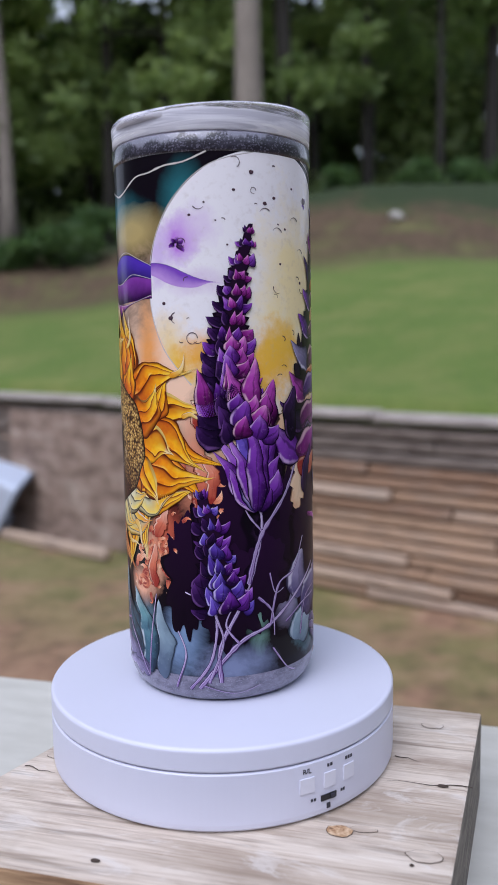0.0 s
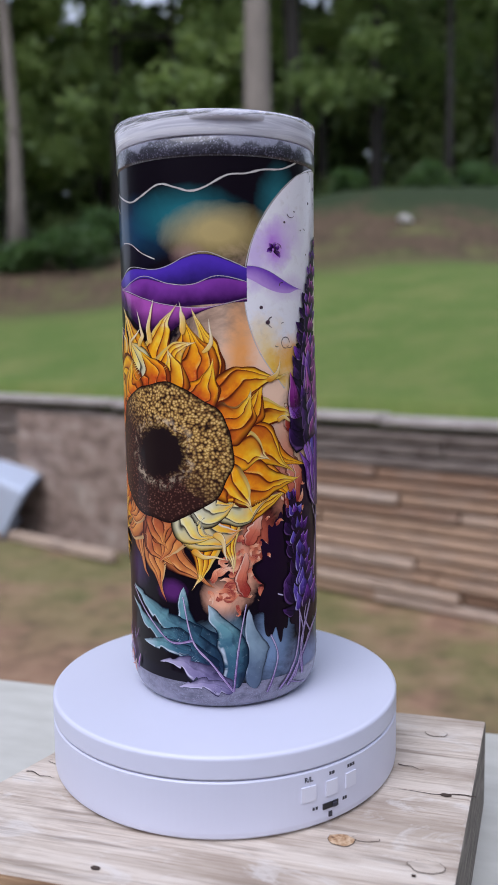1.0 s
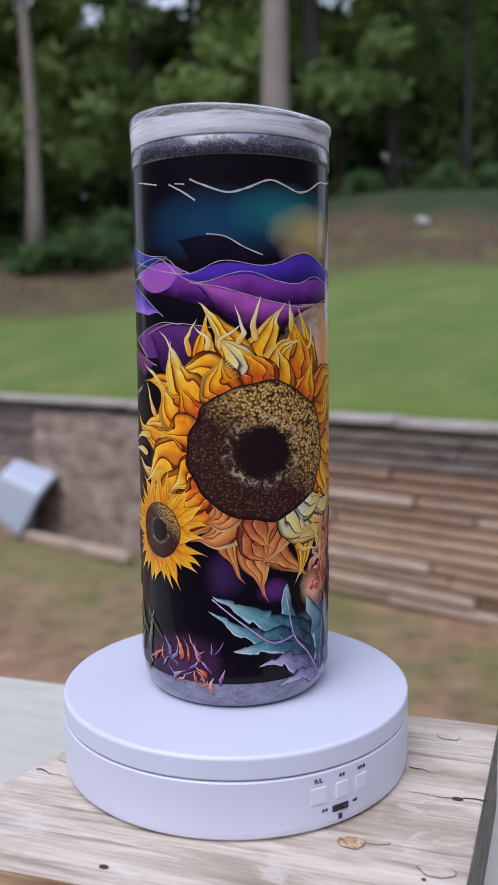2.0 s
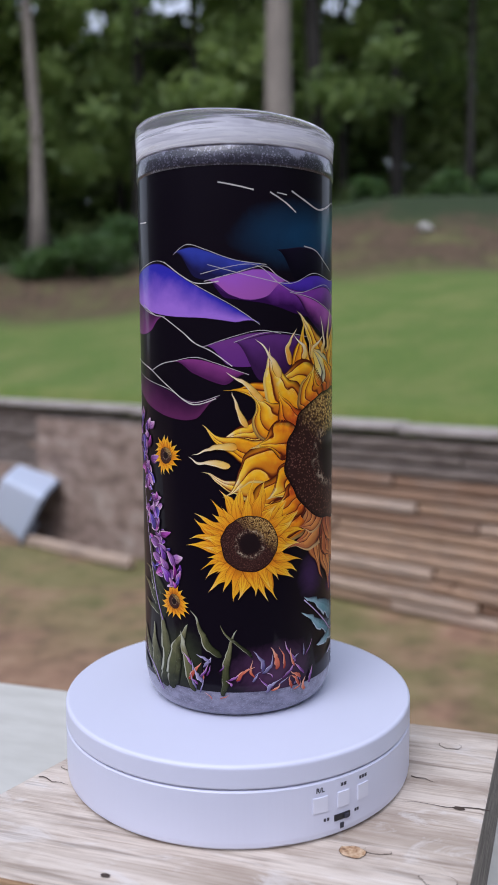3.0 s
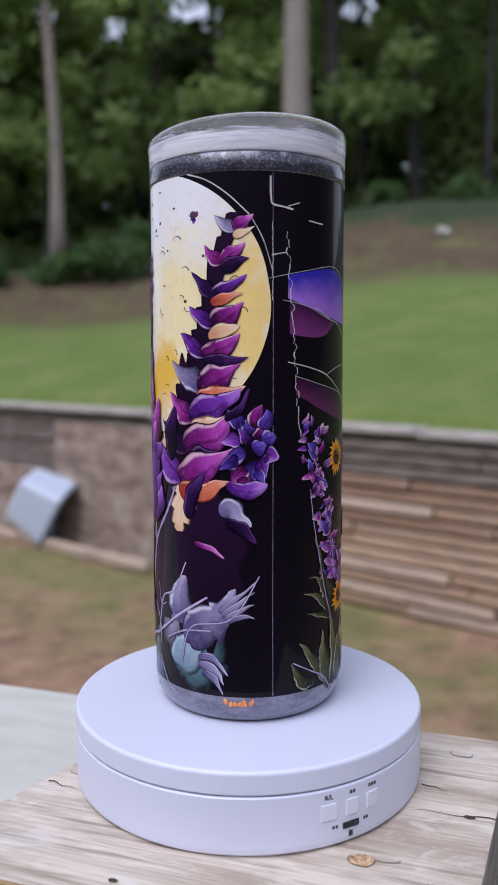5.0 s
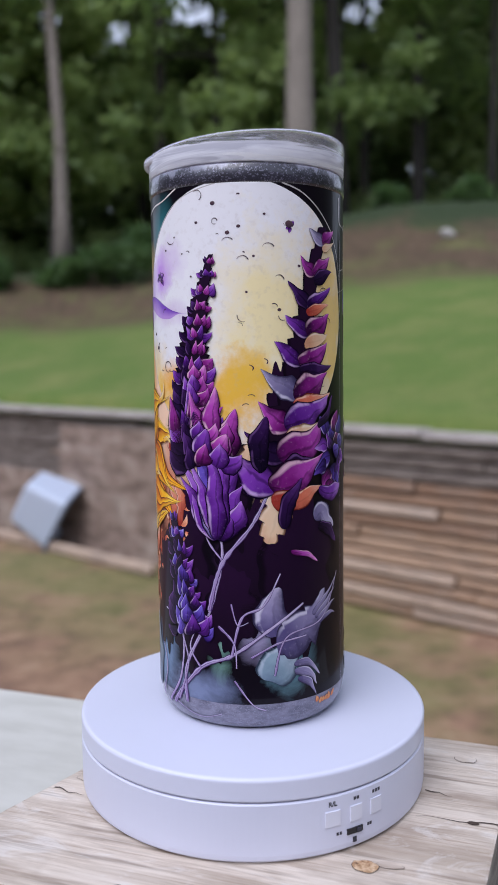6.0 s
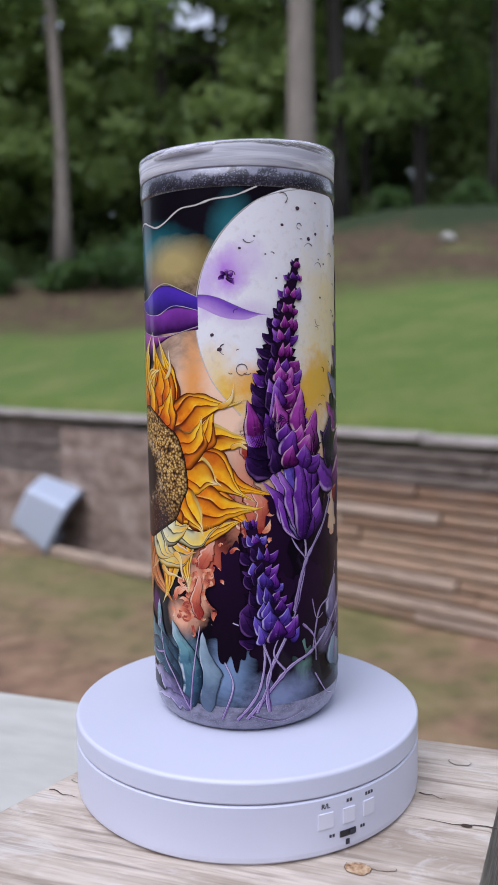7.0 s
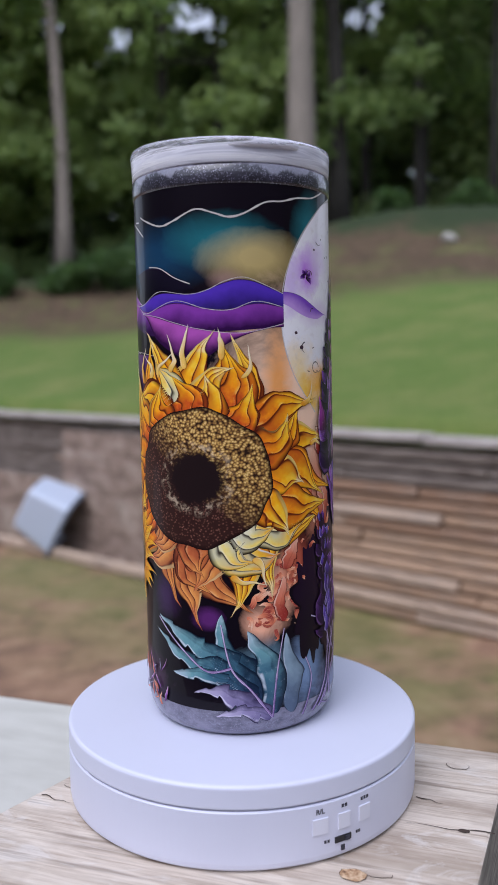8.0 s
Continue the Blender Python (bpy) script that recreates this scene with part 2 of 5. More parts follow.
def upper(x, y):
    """Height of the yard above the wall: a lawn that climbs to a bank and the woods."""
    yw = max(WALL_P.y + (WALL_P.x - x) * 0.835, 1.0)
    t = smooth01((x + 4) / 7.0)
    yd, zd = lerp(13.2, 11.3, t), lerp(0.72, 1.36, t)
    ye, ze = lerp(15.6, 14.2, t), lerp(1.85, 2.85, t)
    yw = min(yw, yd - 1)
    z0 = -0.25 + 0.02 * max(min(1.5 - x, 5), -1)
    if y < yd:
        k = (y - yw) / (yd - yw)
        z = lerp(z0, zd, max(k, 0))
    elif y < ye:
        z = lerp(zd, ze, (y - yd) / (ye - yd))
    else:
        z = ze + min((y - ye), 40) * 0.06
    return z + 0.05 * noise.noise((x * 0.4, y * 0.4, 0)) * smooth01((y - yw) / 2)


def land(x, y):
    n = (Vector((x, y)) - WALL_P).dot(WALL_N)
    if n < 0.07:
        return LOW + 0.03 * noise.noise((x * 0.7, y * 0.7, 3.0))
    return upper(x, y)


def build_ground():
    ns = [-1500, -400, -120, -40, -15] + [-8 + 0.35 * i for i in range(22)] + [-0.2, 0.03, 0.09] + [0.3 + 0.35 * i for i in range(45)] + [17, 19, 22, 26, 32, 45, 80, 200, 600, 2500]
    ss = [-2500, -500, -120, -40, -20] + [-12 + 0.4 * i for i in range(76)] + [22, 30, 50, 120, 500, 2500]
    verts, faces = [], []
    for s in ss:
        for n in ns:
            p = WALL_P + WALL_D * s + WALL_N * n
            verts.append((p.x, p.y, land(p.x, p.y)))
    w = len(ns)
    for i in range(len(ss) - 1):
        for j in range(w - 1):
            faces.append((i * w + j, i * w + j + 1, (i + 1) * w + j + 1, (i + 1) * w + j))
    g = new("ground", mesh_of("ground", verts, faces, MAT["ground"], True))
    tagged(g, "sloping yard of mown grass, bare brown dirt and leaf litter", "ground", kind="structure")


build_ground()


# ---- retaining wall ----
def wall_at(s, n, z, tilt=0.0):
    p = WALL_P + WALL_D * s + WALL_N * n
    return Matrix.Translation((p.x, p.y, z)) @ pose(0, 0, 0, tilt, 0, math.degrees(math.atan2(WALL_D.y, WALL_D.x)))


def timber_mesh(length, hgt, deep, mat, name):
    bm = box_bm(length, deep, hgt, min(hgt, deep) * 0.30, 2)
    return from_bm(name, bm, mat)


def build_wall():
    rnd = random.Random(5)
    wall = tagged(new("retaining_wall"), "weathered stacked landscape timbers holding up the lawn", "retaining wall", kind="structure")
    h = 0.078
    lengths = [0.7, 1.1, 1.5, 2.0, 2.4]
    shared = {(l, g): timber_mesh(l - 0.008, h - 0.015, 0.12, MAT["grey_timber" if g else "timber"], "timber") for l in lengths for g in (0, 1)}
    for row in range(14):
        z = LOW + h * (row + 0.5)
        s = -6.0 - rnd.random() * 1.5
        while s < 3.0:
            l = rnd.choice(lengths)
            part("timber", shared[l, 1 if row > 10 else 0], wall, at=wall_at(s + l / 2, rnd.uniform(-0.022, 0.02), z, rnd.uniform(-4, 4)))
            s += l
    # coping planks
    s = -6.5
    cop = timber_mesh(2.39, 0.05, 0.19, MAT["coping"], "coping")
    while s < 9.5:
        part("coping", cop, wall, "wide grey weathered capping plank", at=wall_at(s + 1.2, -0.02, LOW + 14 * h + 0.03 + 0.012 * (s + 6) / 2.2))
        s += 2.4
    # the far stretch: short grey timbers over a broad worn sheet
    for row in range(14):
        z = LOW + h * (row + 0.5)
        s = 3.0 + rnd.random() * 0.6
        while s < 9.0:
            l = rnd.choice(lengths)
            part("timber", shared[l, 1], wall, at=wall_at(s + l / 2, rnd.uniform(-0.02, 0.03), z + 0.02, rnd.uniform(-3, 3)))
            s += l
    bm = box_bm(1.5, 0.03, 1.05, 0.006, 1)
    part("facing_sheet", from_bm("facing_sheet", bm, MAT["slab"]), wall, "worn brown plywood sheet leaning on the timbers", at=wall_at(3.55, -0.13, LOW + 0.53, 3))
    bm = box_bm(1.9, 0.03, 0.62, 0.006, 1)
    part("facing_sheet", from_bm("facing_sheet", bm, MAT["slab"]), wall, "worn brown plywood sheet leaning on the timbers", at=wall_at(5.3, -0.14, LOW + 0.31, 4))


build_wall()


# Unseen wall added behind the camera so the glossy cup reflects something dark.
def build_reflection_wall():
    m = plain("dark_siding", (0.10, 0.075, 0.06), 0.8)
    w = tagged(new("wall_unseen"), "plain dark wall, unseen, added to darken the cup's reflections", "wall", kind="structure")
    for k in range(14):
        bm = box_bm(30.0, 0.02, 0.19, 0.003, 1, (0, -2.6, LOW + 0.10 + 0.19 * k))
        bmesh.ops.rotate(bm, verts=bm.verts, cent=(0, -2.6, LOW + 0.10 + 0.19 * k), matrix=Matrix.Rotation(radians(-4), 3, "X"))
        part("siding_board", from_bm("siding_board", bm, m), w)
    part("sheathing", from_bm("sheathing", box_bm(30.0, 0.14, 2.75, 0, 1, (0, -2.69, LOW + 1.375)), m), w)


build_reflection_wall()


def build_yard_things():
    # a long timber lying at the foot of the wall
    log = new("loose_timber", timber_mesh(3.4, 0.085, 0.085, MAT["timber"], "loose_timber"))
    log.matrix_basis = wall_at(4.45, -0.42, LOW + 0.05)
    tagged(log, "long loose landscape timber lying on the dirt", "timber")
    blk = new("timber_block", timber_mesh(0.28, 0.16, 0.16, MAT["grey_timber"], "timber_block"))
    blk.matrix_basis = wall_at(4.9, -0.62, LOW + 0.07) @ pose(0, 0, 0, 0, 0, 30)
    tagged(blk, "short dark offcut of timber on the dirt", "timber")
    # tub
    tub = tagged(new("storage_tub"), "pale blue-grey plastic tub tipped on its side by the wall", "tub")
    bm = bmesh.new()
    rings = []
    for k, (w, d, z) in enumerate([(0.20, 0.17, 0.0), (0.23, 0.20, 0.02), (0.29, 0.25, 0.42), (0.30, 0.26, 0.46), (0.275, 0.235, 0.46), (0.215, 0.185, 0.04)]):
        ring = []
        for i in range(32):
            a = 2 * math.pi * i / 32
            c, s = math.cos(a), math.sin(a)
            ring.append(bm.verts.new((w * math.copysign(abs(c) ** 0.2, c), d * math.copysign(abs(s) ** 0.2, s), z)))
        rings.append(ring)
    for a, b in zip(rings, rings[1:]):
        for i in range(32):
            bm.faces.new((a[i], a[(i + 1) % 32], b[(i + 1) % 32], b[i]))
    bm.faces.new(rings[0][::-1])
    bm.faces.new(rings[-1])
    part("tub_body", from_bm("tub_body", bm, MAT["tub"], False), tub)
    verts, faces = [], []
    for w, d, z in ((0.315, 0.275, 0.43), (0.33, 0.29, 0.44), (0.33, 0.29, 0.462), (0.30, 0.26, 0.467)):
        for i in range(32):
            a = 2 * math.pi * i / 32
            c, s = math.cos(a), math.sin(a)
            verts.append((w * math.copysign(abs(c) ** 0.2, c), d * math.copysign(abs(s) ** 0.2, s), z))
    for k in range(3):
        for i in range(32):
            j = (i + 1) % 32
            faces.append((k * 32 + i, k * 32 + j, (k + 1) * 32 + j, (k + 1) * 32 + i))
    part("rim", mesh_of("rim", verts, faces, MAT["tub_dark"]), tub, "darker rolled rim of the tub")
    tub.matrix_basis = Matrix.Translation((-1.97, 6.70, -1.07)) @ pose(0, 0, 0, 0, 120, 0) @ pose(0, 0, 0, 0, 0, 16) @ Matrix.Scale(0.87, 4) @ pose(0, 0, -0.23)
    # pale stone on the bank
    bm = bmesh.new()
    bmesh.ops.create_icosphere(bm, subdivisions=3, radius=0.12)
    for v in bm.verts:
        v.co *= 1 + 0.35 * noise.noise(v.co * 9)
        v.co.z *= 0.7
    st = new("stone", from_bm("stone", bm, MAT["stone"], True))
    st.location = (2.64, 12.6, land(2.64, 12.6) + 0.05)
    tagged(st, "pale field stone lying on the bank", "stone")


build_yard_things()


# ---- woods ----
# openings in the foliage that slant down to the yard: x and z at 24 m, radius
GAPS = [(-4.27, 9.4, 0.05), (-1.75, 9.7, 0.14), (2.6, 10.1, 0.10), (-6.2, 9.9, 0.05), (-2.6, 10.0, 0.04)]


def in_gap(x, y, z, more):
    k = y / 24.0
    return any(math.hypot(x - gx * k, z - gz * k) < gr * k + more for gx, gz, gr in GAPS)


def leaves(name, centres, radii, count, size, mat, seed, squash=0.8):
    """Small pointed leaf quads scattered in soft clumps."""
    rng = np.random.default_rng(seed)
    c = np.asarray(centres)[rng.integers(0, len(centres), count)]
    r = np.asarray(radii)
    d = rng.normal(size=(count, 3))
    d /= np.linalg.norm(d, axis=1)[:, None]
    rad = rng.random(count) ** 0.45
    idx = rng.integers(0, len(r), count)
    p = c + d * (rad * r[idx])[:, None] * np.array([1, 1, squash])
    a = rng.normal(size=(count, 3))
    a /= np.linalg.norm(a, axis=1)[:, None]
    b = np.cross(a, rng.normal(size=(count, 3)))
    b /= np.linalg.norm(b, axis=1)[:, None]
    s = size * (0.6 + 0.8 * rng.random(count))[:, None]
    v = np.stack([p - a * s, p + b * s * 0.45, p + a * s, p - b * s * 0.45], axis=1).reshape(-1, 3)
    f = np.arange(count * 4).reshape(-1, 4)
    return mesh_of(name, v.tolist(), f.tolist(), mat)


def build_tree(x, y, radius, height, pale, seed, lean=0.0, crown_low=5.0, n_leaf=2800, label=""):
    rnd = random.Random(seed)
    z0 = land(x, y) - 0.15
    tree = tagged(new("tree"), label or ("tall pale-barked tree at the edge of the woods" if pale else "tall tree deeper in the woods, bark coloured near black for shade"), "tree", group="woods")
    tree.location = (x, y, z0)
    pts, rad = [], []
    for i in range(12):
        k = i / 11
        flare = 1 + 0.7 * math.exp(-k * 22)
        pts.append((lean * k * height + 0.12 * noise.noise((seed, k * 3, 0)), 0.12 * noise.noise((seed, k * 3, 5)), k * height))
        rad.append(radius * flare * (1 - 0.72 * k))
    v, f = tube(pts, rad, 14)
    bk = MAT["bark_pale" if pale else "bark_shaded"]
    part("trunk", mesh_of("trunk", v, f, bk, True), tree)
    cents, rs = [], []
    for i in range(12):
        k = rnd.uniform(crown_low / height, 0.98)
        a = rnd.uniform(0, 2 * math.pi)
        l = rnd.uniform(1.0, 2.6) * (1.15 - 0.6 * k)
        base = Vector((lean * k * height, 0, k * height))
        tip = base + Vector((math.cos(a) * l, math.sin(a) * l, rnd.uniform(0.1, 0.9)))
        mid = base.lerp(tip, 0.5) + Vector((0, 0, -0.1))
        r0 = radius * 0.28
        v, f = tube([base, mid, tip], [r0, r0 * 0.6, r0 * 0.2], 6)
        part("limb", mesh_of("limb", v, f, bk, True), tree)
        for q in (0.45, 0.75, 1.0):
            c = base.lerp(tip, q)
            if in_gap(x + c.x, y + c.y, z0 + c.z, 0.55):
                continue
            cents.append(tuple(c))
            rs.append(rnd.uniform(0.5, 1.0))
    part("crown", leaves("crown", cents, rs, n_leaf, 0.13, MAT["leaf"], seed, 0.7), tree)


def build_woods():
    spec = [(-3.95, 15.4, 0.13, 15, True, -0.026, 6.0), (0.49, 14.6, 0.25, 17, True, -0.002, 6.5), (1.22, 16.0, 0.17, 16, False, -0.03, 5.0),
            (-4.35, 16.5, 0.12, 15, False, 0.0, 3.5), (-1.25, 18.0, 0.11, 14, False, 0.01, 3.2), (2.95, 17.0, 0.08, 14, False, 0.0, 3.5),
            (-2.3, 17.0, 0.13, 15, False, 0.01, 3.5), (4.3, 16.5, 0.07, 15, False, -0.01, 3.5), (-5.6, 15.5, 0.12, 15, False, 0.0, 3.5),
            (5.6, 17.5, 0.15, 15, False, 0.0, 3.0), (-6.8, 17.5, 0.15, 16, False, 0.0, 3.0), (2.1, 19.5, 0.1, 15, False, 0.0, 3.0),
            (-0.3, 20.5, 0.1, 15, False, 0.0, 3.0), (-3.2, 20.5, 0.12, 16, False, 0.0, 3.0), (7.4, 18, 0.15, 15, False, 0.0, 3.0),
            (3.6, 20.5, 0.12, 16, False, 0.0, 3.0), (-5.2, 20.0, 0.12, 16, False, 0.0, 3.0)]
    for i, (x, y, r, h, pale, lean, low) in enumerate(spec):
        build_tree(x, y, r, h, pale, 11 + i, lean, low)
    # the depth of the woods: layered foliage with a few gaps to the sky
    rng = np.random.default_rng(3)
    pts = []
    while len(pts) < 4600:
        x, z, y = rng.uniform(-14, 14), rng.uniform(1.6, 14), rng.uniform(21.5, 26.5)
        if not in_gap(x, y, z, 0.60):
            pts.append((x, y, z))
    m = leaves("far_woods", pts, [0.5, 0.7, 0.42], 170000, 0.21, MAT["leaf_far"], 9, 0.9)
    tagged(new("far_woods", m), "dense dark green woods with small gaps of bright sky", "woods", kind="stuff")
    # unseen copies added at both sides to keep bright sky off the glossy cup
    for turn in (90, -90):
        side = tagged(new("far_woods", m), "unseen dense woods added beside the yard to darken reflections", "woods", kind="stuff")
        side.matrix_basis = pose(0, 0, -3.6, 0, 0, turn)
    pts = [(-9 + 12.0 * rng.random() ** 1.7, rng.uniform(15.4, 18.6), 0) for _ in range(560)]
    pts += [(rng.uniform(-9, -3.2), rng.uniform(16.2, 18.6), 0) for _ in range(230)]
    pts = [(x, y, land(x, y) + rng.uniform(1.6, 9.0)) for x, y, _ in pts]
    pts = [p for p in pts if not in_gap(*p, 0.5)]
    us = leaves("understorey", pts, [0.45, 0.6, 0.3], 84000, 0.11, MAT["leaf_sunlit"], 14, 0.7)
    tagged(new("understorey", us), "loose understorey leaves among the trunks, green lightened as if sunlit", "woods", kind="stuff")
    pts = [(rng.uniform(-17, 17), rng.uniform(16.5, 22), 0) for _ in range(220)]
    pts = [(x, y, land(x, y) + rng.uniform(0.0, 0.7)) for x, y, _ in pts]
    m = leaves("undergrowth", pts, [0.45, 0.6, 0.3], 16000, 0.10, MAT["leaf_far"], 10, 0.9)
    tagged(new("undergrowth", m), "low dark green undergrowth among the trunks", "undergrowth", kind="stuff")
    # bushes at the edge of the woods
    for i, (x, y, r) in enumerate([(-2.75, 14.6, 0.6), (-3.9, 14.9, 0.45), (-1.9, 15.3, 0.6), (2.3, 15.2, 0.35), (3.6, 14.9, 0.4), (4.8, 15.2, 0.5), (-5.3, 14.8, 0.5)]):
        z = land(x, y)
        b = tagged(new("bush"), "leafy green bush at the edge of the woods", "bush", group="bushes along the woods")
        b.location = (x, y, z)
        rnd = random.Random(40 + i)
        cs = [(rnd.uniform(-r, r), rnd.uniform(-r, r) * 0.6, rnd.uniform(0.1, r * 0.9)) for _ in range(10)]
        for k in range(4):
            v, f = tube([(0, 0, -0.1), (cs[k][0] * 0.5, cs[k][1] * 0.5, cs[k][2] * 0.6), cs[k]], [0.02, 0.014, 0.006], 6)
            part("stem", mesh_of("stem", v, f, MAT["bark_shaded"], True), b)
        part("foliage", leaves("foliage", cs, [0.22 * r / 0.5, 0.3 * r / 0.5], 1500, 0.07, MAT["leaf_bush"], 60 + i, 0.8), b)


build_woods()


# ---- the support: painted rail and pine offcut ----
def on_board(a, n, z):
    """Place given along and across the offcut."""
    return (a * 0.959 + n * 0.284, -a * 0.284 + n * 0.959, z)


BOARD_TURN = math.degrees(math.atan2(-0.284, 0.959))


def build_support():
    rail = tagged(new("porch_rail"), "broad porch rail with chalky off-white paint", "rail")
    rail.matrix_basis = Matrix.Translation(on_board(0.02, -0.02, -0.038)) @ pose(0, 0, 0, 0, 0, BOARD_TURN)
    bm = box_bm(1.58, 0.28, 0.032, 0.003, 2, (-0.53, 0, -0.0165))
    part("top_board", from_bm("top_board", bm, MAT["paint"]), rail)
    for x in (-1.1, 0.18):
        bm = box_bm(0.09, 0.09, -(LOW + 0.038) - 0.02, 0.004, 2, (x, 0, (LOW + 0.038) / 2 - 0.022))
        part("post", from_bm("post", bm, MAT["paint"]), rail)
    plank = tagged(new("pine_offcut"), "short thick weathered pine offcut with knots and end cracks", "plank")
    plank.matrix_basis = Matrix.Translation(on_board(0.016, -0.023, 0)) @ pose(0, 0, 0, 0, 0, BOARD_TURN)
    bm = box_bm(0.170, 0.1434, 0.0378, 0.0012, 2, (0, -0.0012, -0.0189))
    bmesh.ops.subdivide_edges(bm, edges=bm.edges[:], cuts=3, use_grid_fill=True)
    for v in bm.verts:
        far = -0.0805 + 0.325 * min(v.co.y - 0.0013, 0.02)
        near = 0.0846 - 0.0813 * (0.0705 - v.co.y)
        v.co.x = lerp(far, near, (v.co.x + 0.085) / 0.170)
        v.co.z += 0.0004 * noise.noise((v.co.x * 60, v.co.y * 60, 1.0)) * (v.co.z > -0.03) - 0.0002
    bm.normal_update()
    for f in bm.faces:
        nrm = f.normal
        f.material_index = 1 if abs(nrm.x) > 0.7 else (2 if abs(nrm.y) > 0.7 else 0)
    part("board", from_bm("board", bm, [MAT["board"], MAT["end"], MAT["side"]]), plank)
    # knots: a disc with a dark cracked ring
    inv = plank.matrix_basis.inverted()
    for k, (x, y, r, e) in enumerate([(0.0864, 0.0060, 0.0036, 1.3), (0.0376, -0.0665, 0.0040, 1.15), (0.0620, -0.0813, 0.0040, 1.5), (-0.0397, -0.0785, 0.0013, 1.2),
                                      (-0.0640, -0.0120, 0.0026, 1.8), (0.0455, -0.066, 0.0024, 1.9), (0.057, -0.0855, 0.0008, 1.0), (0.078, -0.041, 0.0013, 1.6)]):
        p = inv @ Vector((x, y, 0))
        rnd = random.Random(k)
        for nm, rr, zz, mt in (("knot_ring", r, 0.00006, "knot_dark"), ("knot", r * 0.955, 0.00012, "knot")):
            vs = [(p.x + rnd.uniform(0, 0.1) * rr, p.y, zz)]
            for i in range(20):
                a = 2 * math.pi * i / 20
                q = rr * (1 + 0.22 * noise.noise((math.cos(a) * 1.7, math.sin(a) * 1.7, k * 3.1)))
                vs.append((p.x + e * q * math.cos(a), p.y + 0.8 * q * math.sin(a), zz))
            if k not in (1,) and nm == "knot":
                mt = "board"
            if k in (3, 6, 7):
                mt = "knot_dark"
            part(nm, mesh_of(nm, vs, [(0, i + 1, (i + 1) % 20 + 1) for i in range(20)], MAT[mt]), plank)
    # end cracks
    for k, (a0, n0, ln) in enumerate([(-0.0672, -0.0392, 0.0135), (0.0968, -0.0160, -0.030), (0.0680, 0.0010, 0.010), (0.060, -0.085, 0.02)]):
        vs, fs = [], []
        for i in range(9):
            t = i / 8
            x = a0 - 0.016 + ln * t
            y = n0 + 0.023 + 0.0016 * noise.noise((t * 3, k, 0)) - 0.002 * t
            w = 0.0003 * (1 - t) + 0.00006
            vs += [(x, y - w, 0.0001), (x, y + w, 0.0001)]
            if i:
                fs.append((2 * i - 2, 2 * i - 1, 2 * i + 1, 2 * i))
        part("crack", mesh_of("crack", vs, fs, MAT["knot_dark"]), plank)


build_support()


# ---- turntable ----
TT_R, TT_H, TT_SEAM = 0.0670, 0.0290, 0.0208


def on_drum(phi, z, out=0.0):
    """A frame on the drum's side: x along it, y up, z outwards."""
    m = Matrix.Rotation(phi, 4, "Z") @ pose(0, 0, 0, 90, 0, 0)
    p = Vector(((TT_R + out) * math.sin(phi), -(TT_R + out) * math.cos(phi), z))
    return Matrix.Translation(p) @ m


def bent_plate(phi, z, w, h, out, mat, name):
    """A thin plate that follows the drum."""
    vs, fs = [], []
    n = 8
    for i in range(n + 1):
        a = phi + (i / n - 0.5) * w / TT_R
        for r, zz in ((TT_R - 0.0006, z - h / 2), (TT_R + out, z - h / 2), (TT_R + out, z + h / 2), (TT_R - 0.0006, z + h / 2)):
            vs.append((r * math.sin(a), -r * math.cos(a), zz))
    for i in range(n):
        for k in range(4):
            l = (k + 1) % 4
            fs.append((i * 4 + k, i * 4 + l, i * 4 + 4 + l, i * 4 + 4 + k))
    fs += [(0, 1, 2, 3), (n * 4 + 3, n * 4 + 2, n * 4 + 1, n * 4)]
    return mesh_of(name, vs, fs, mat)


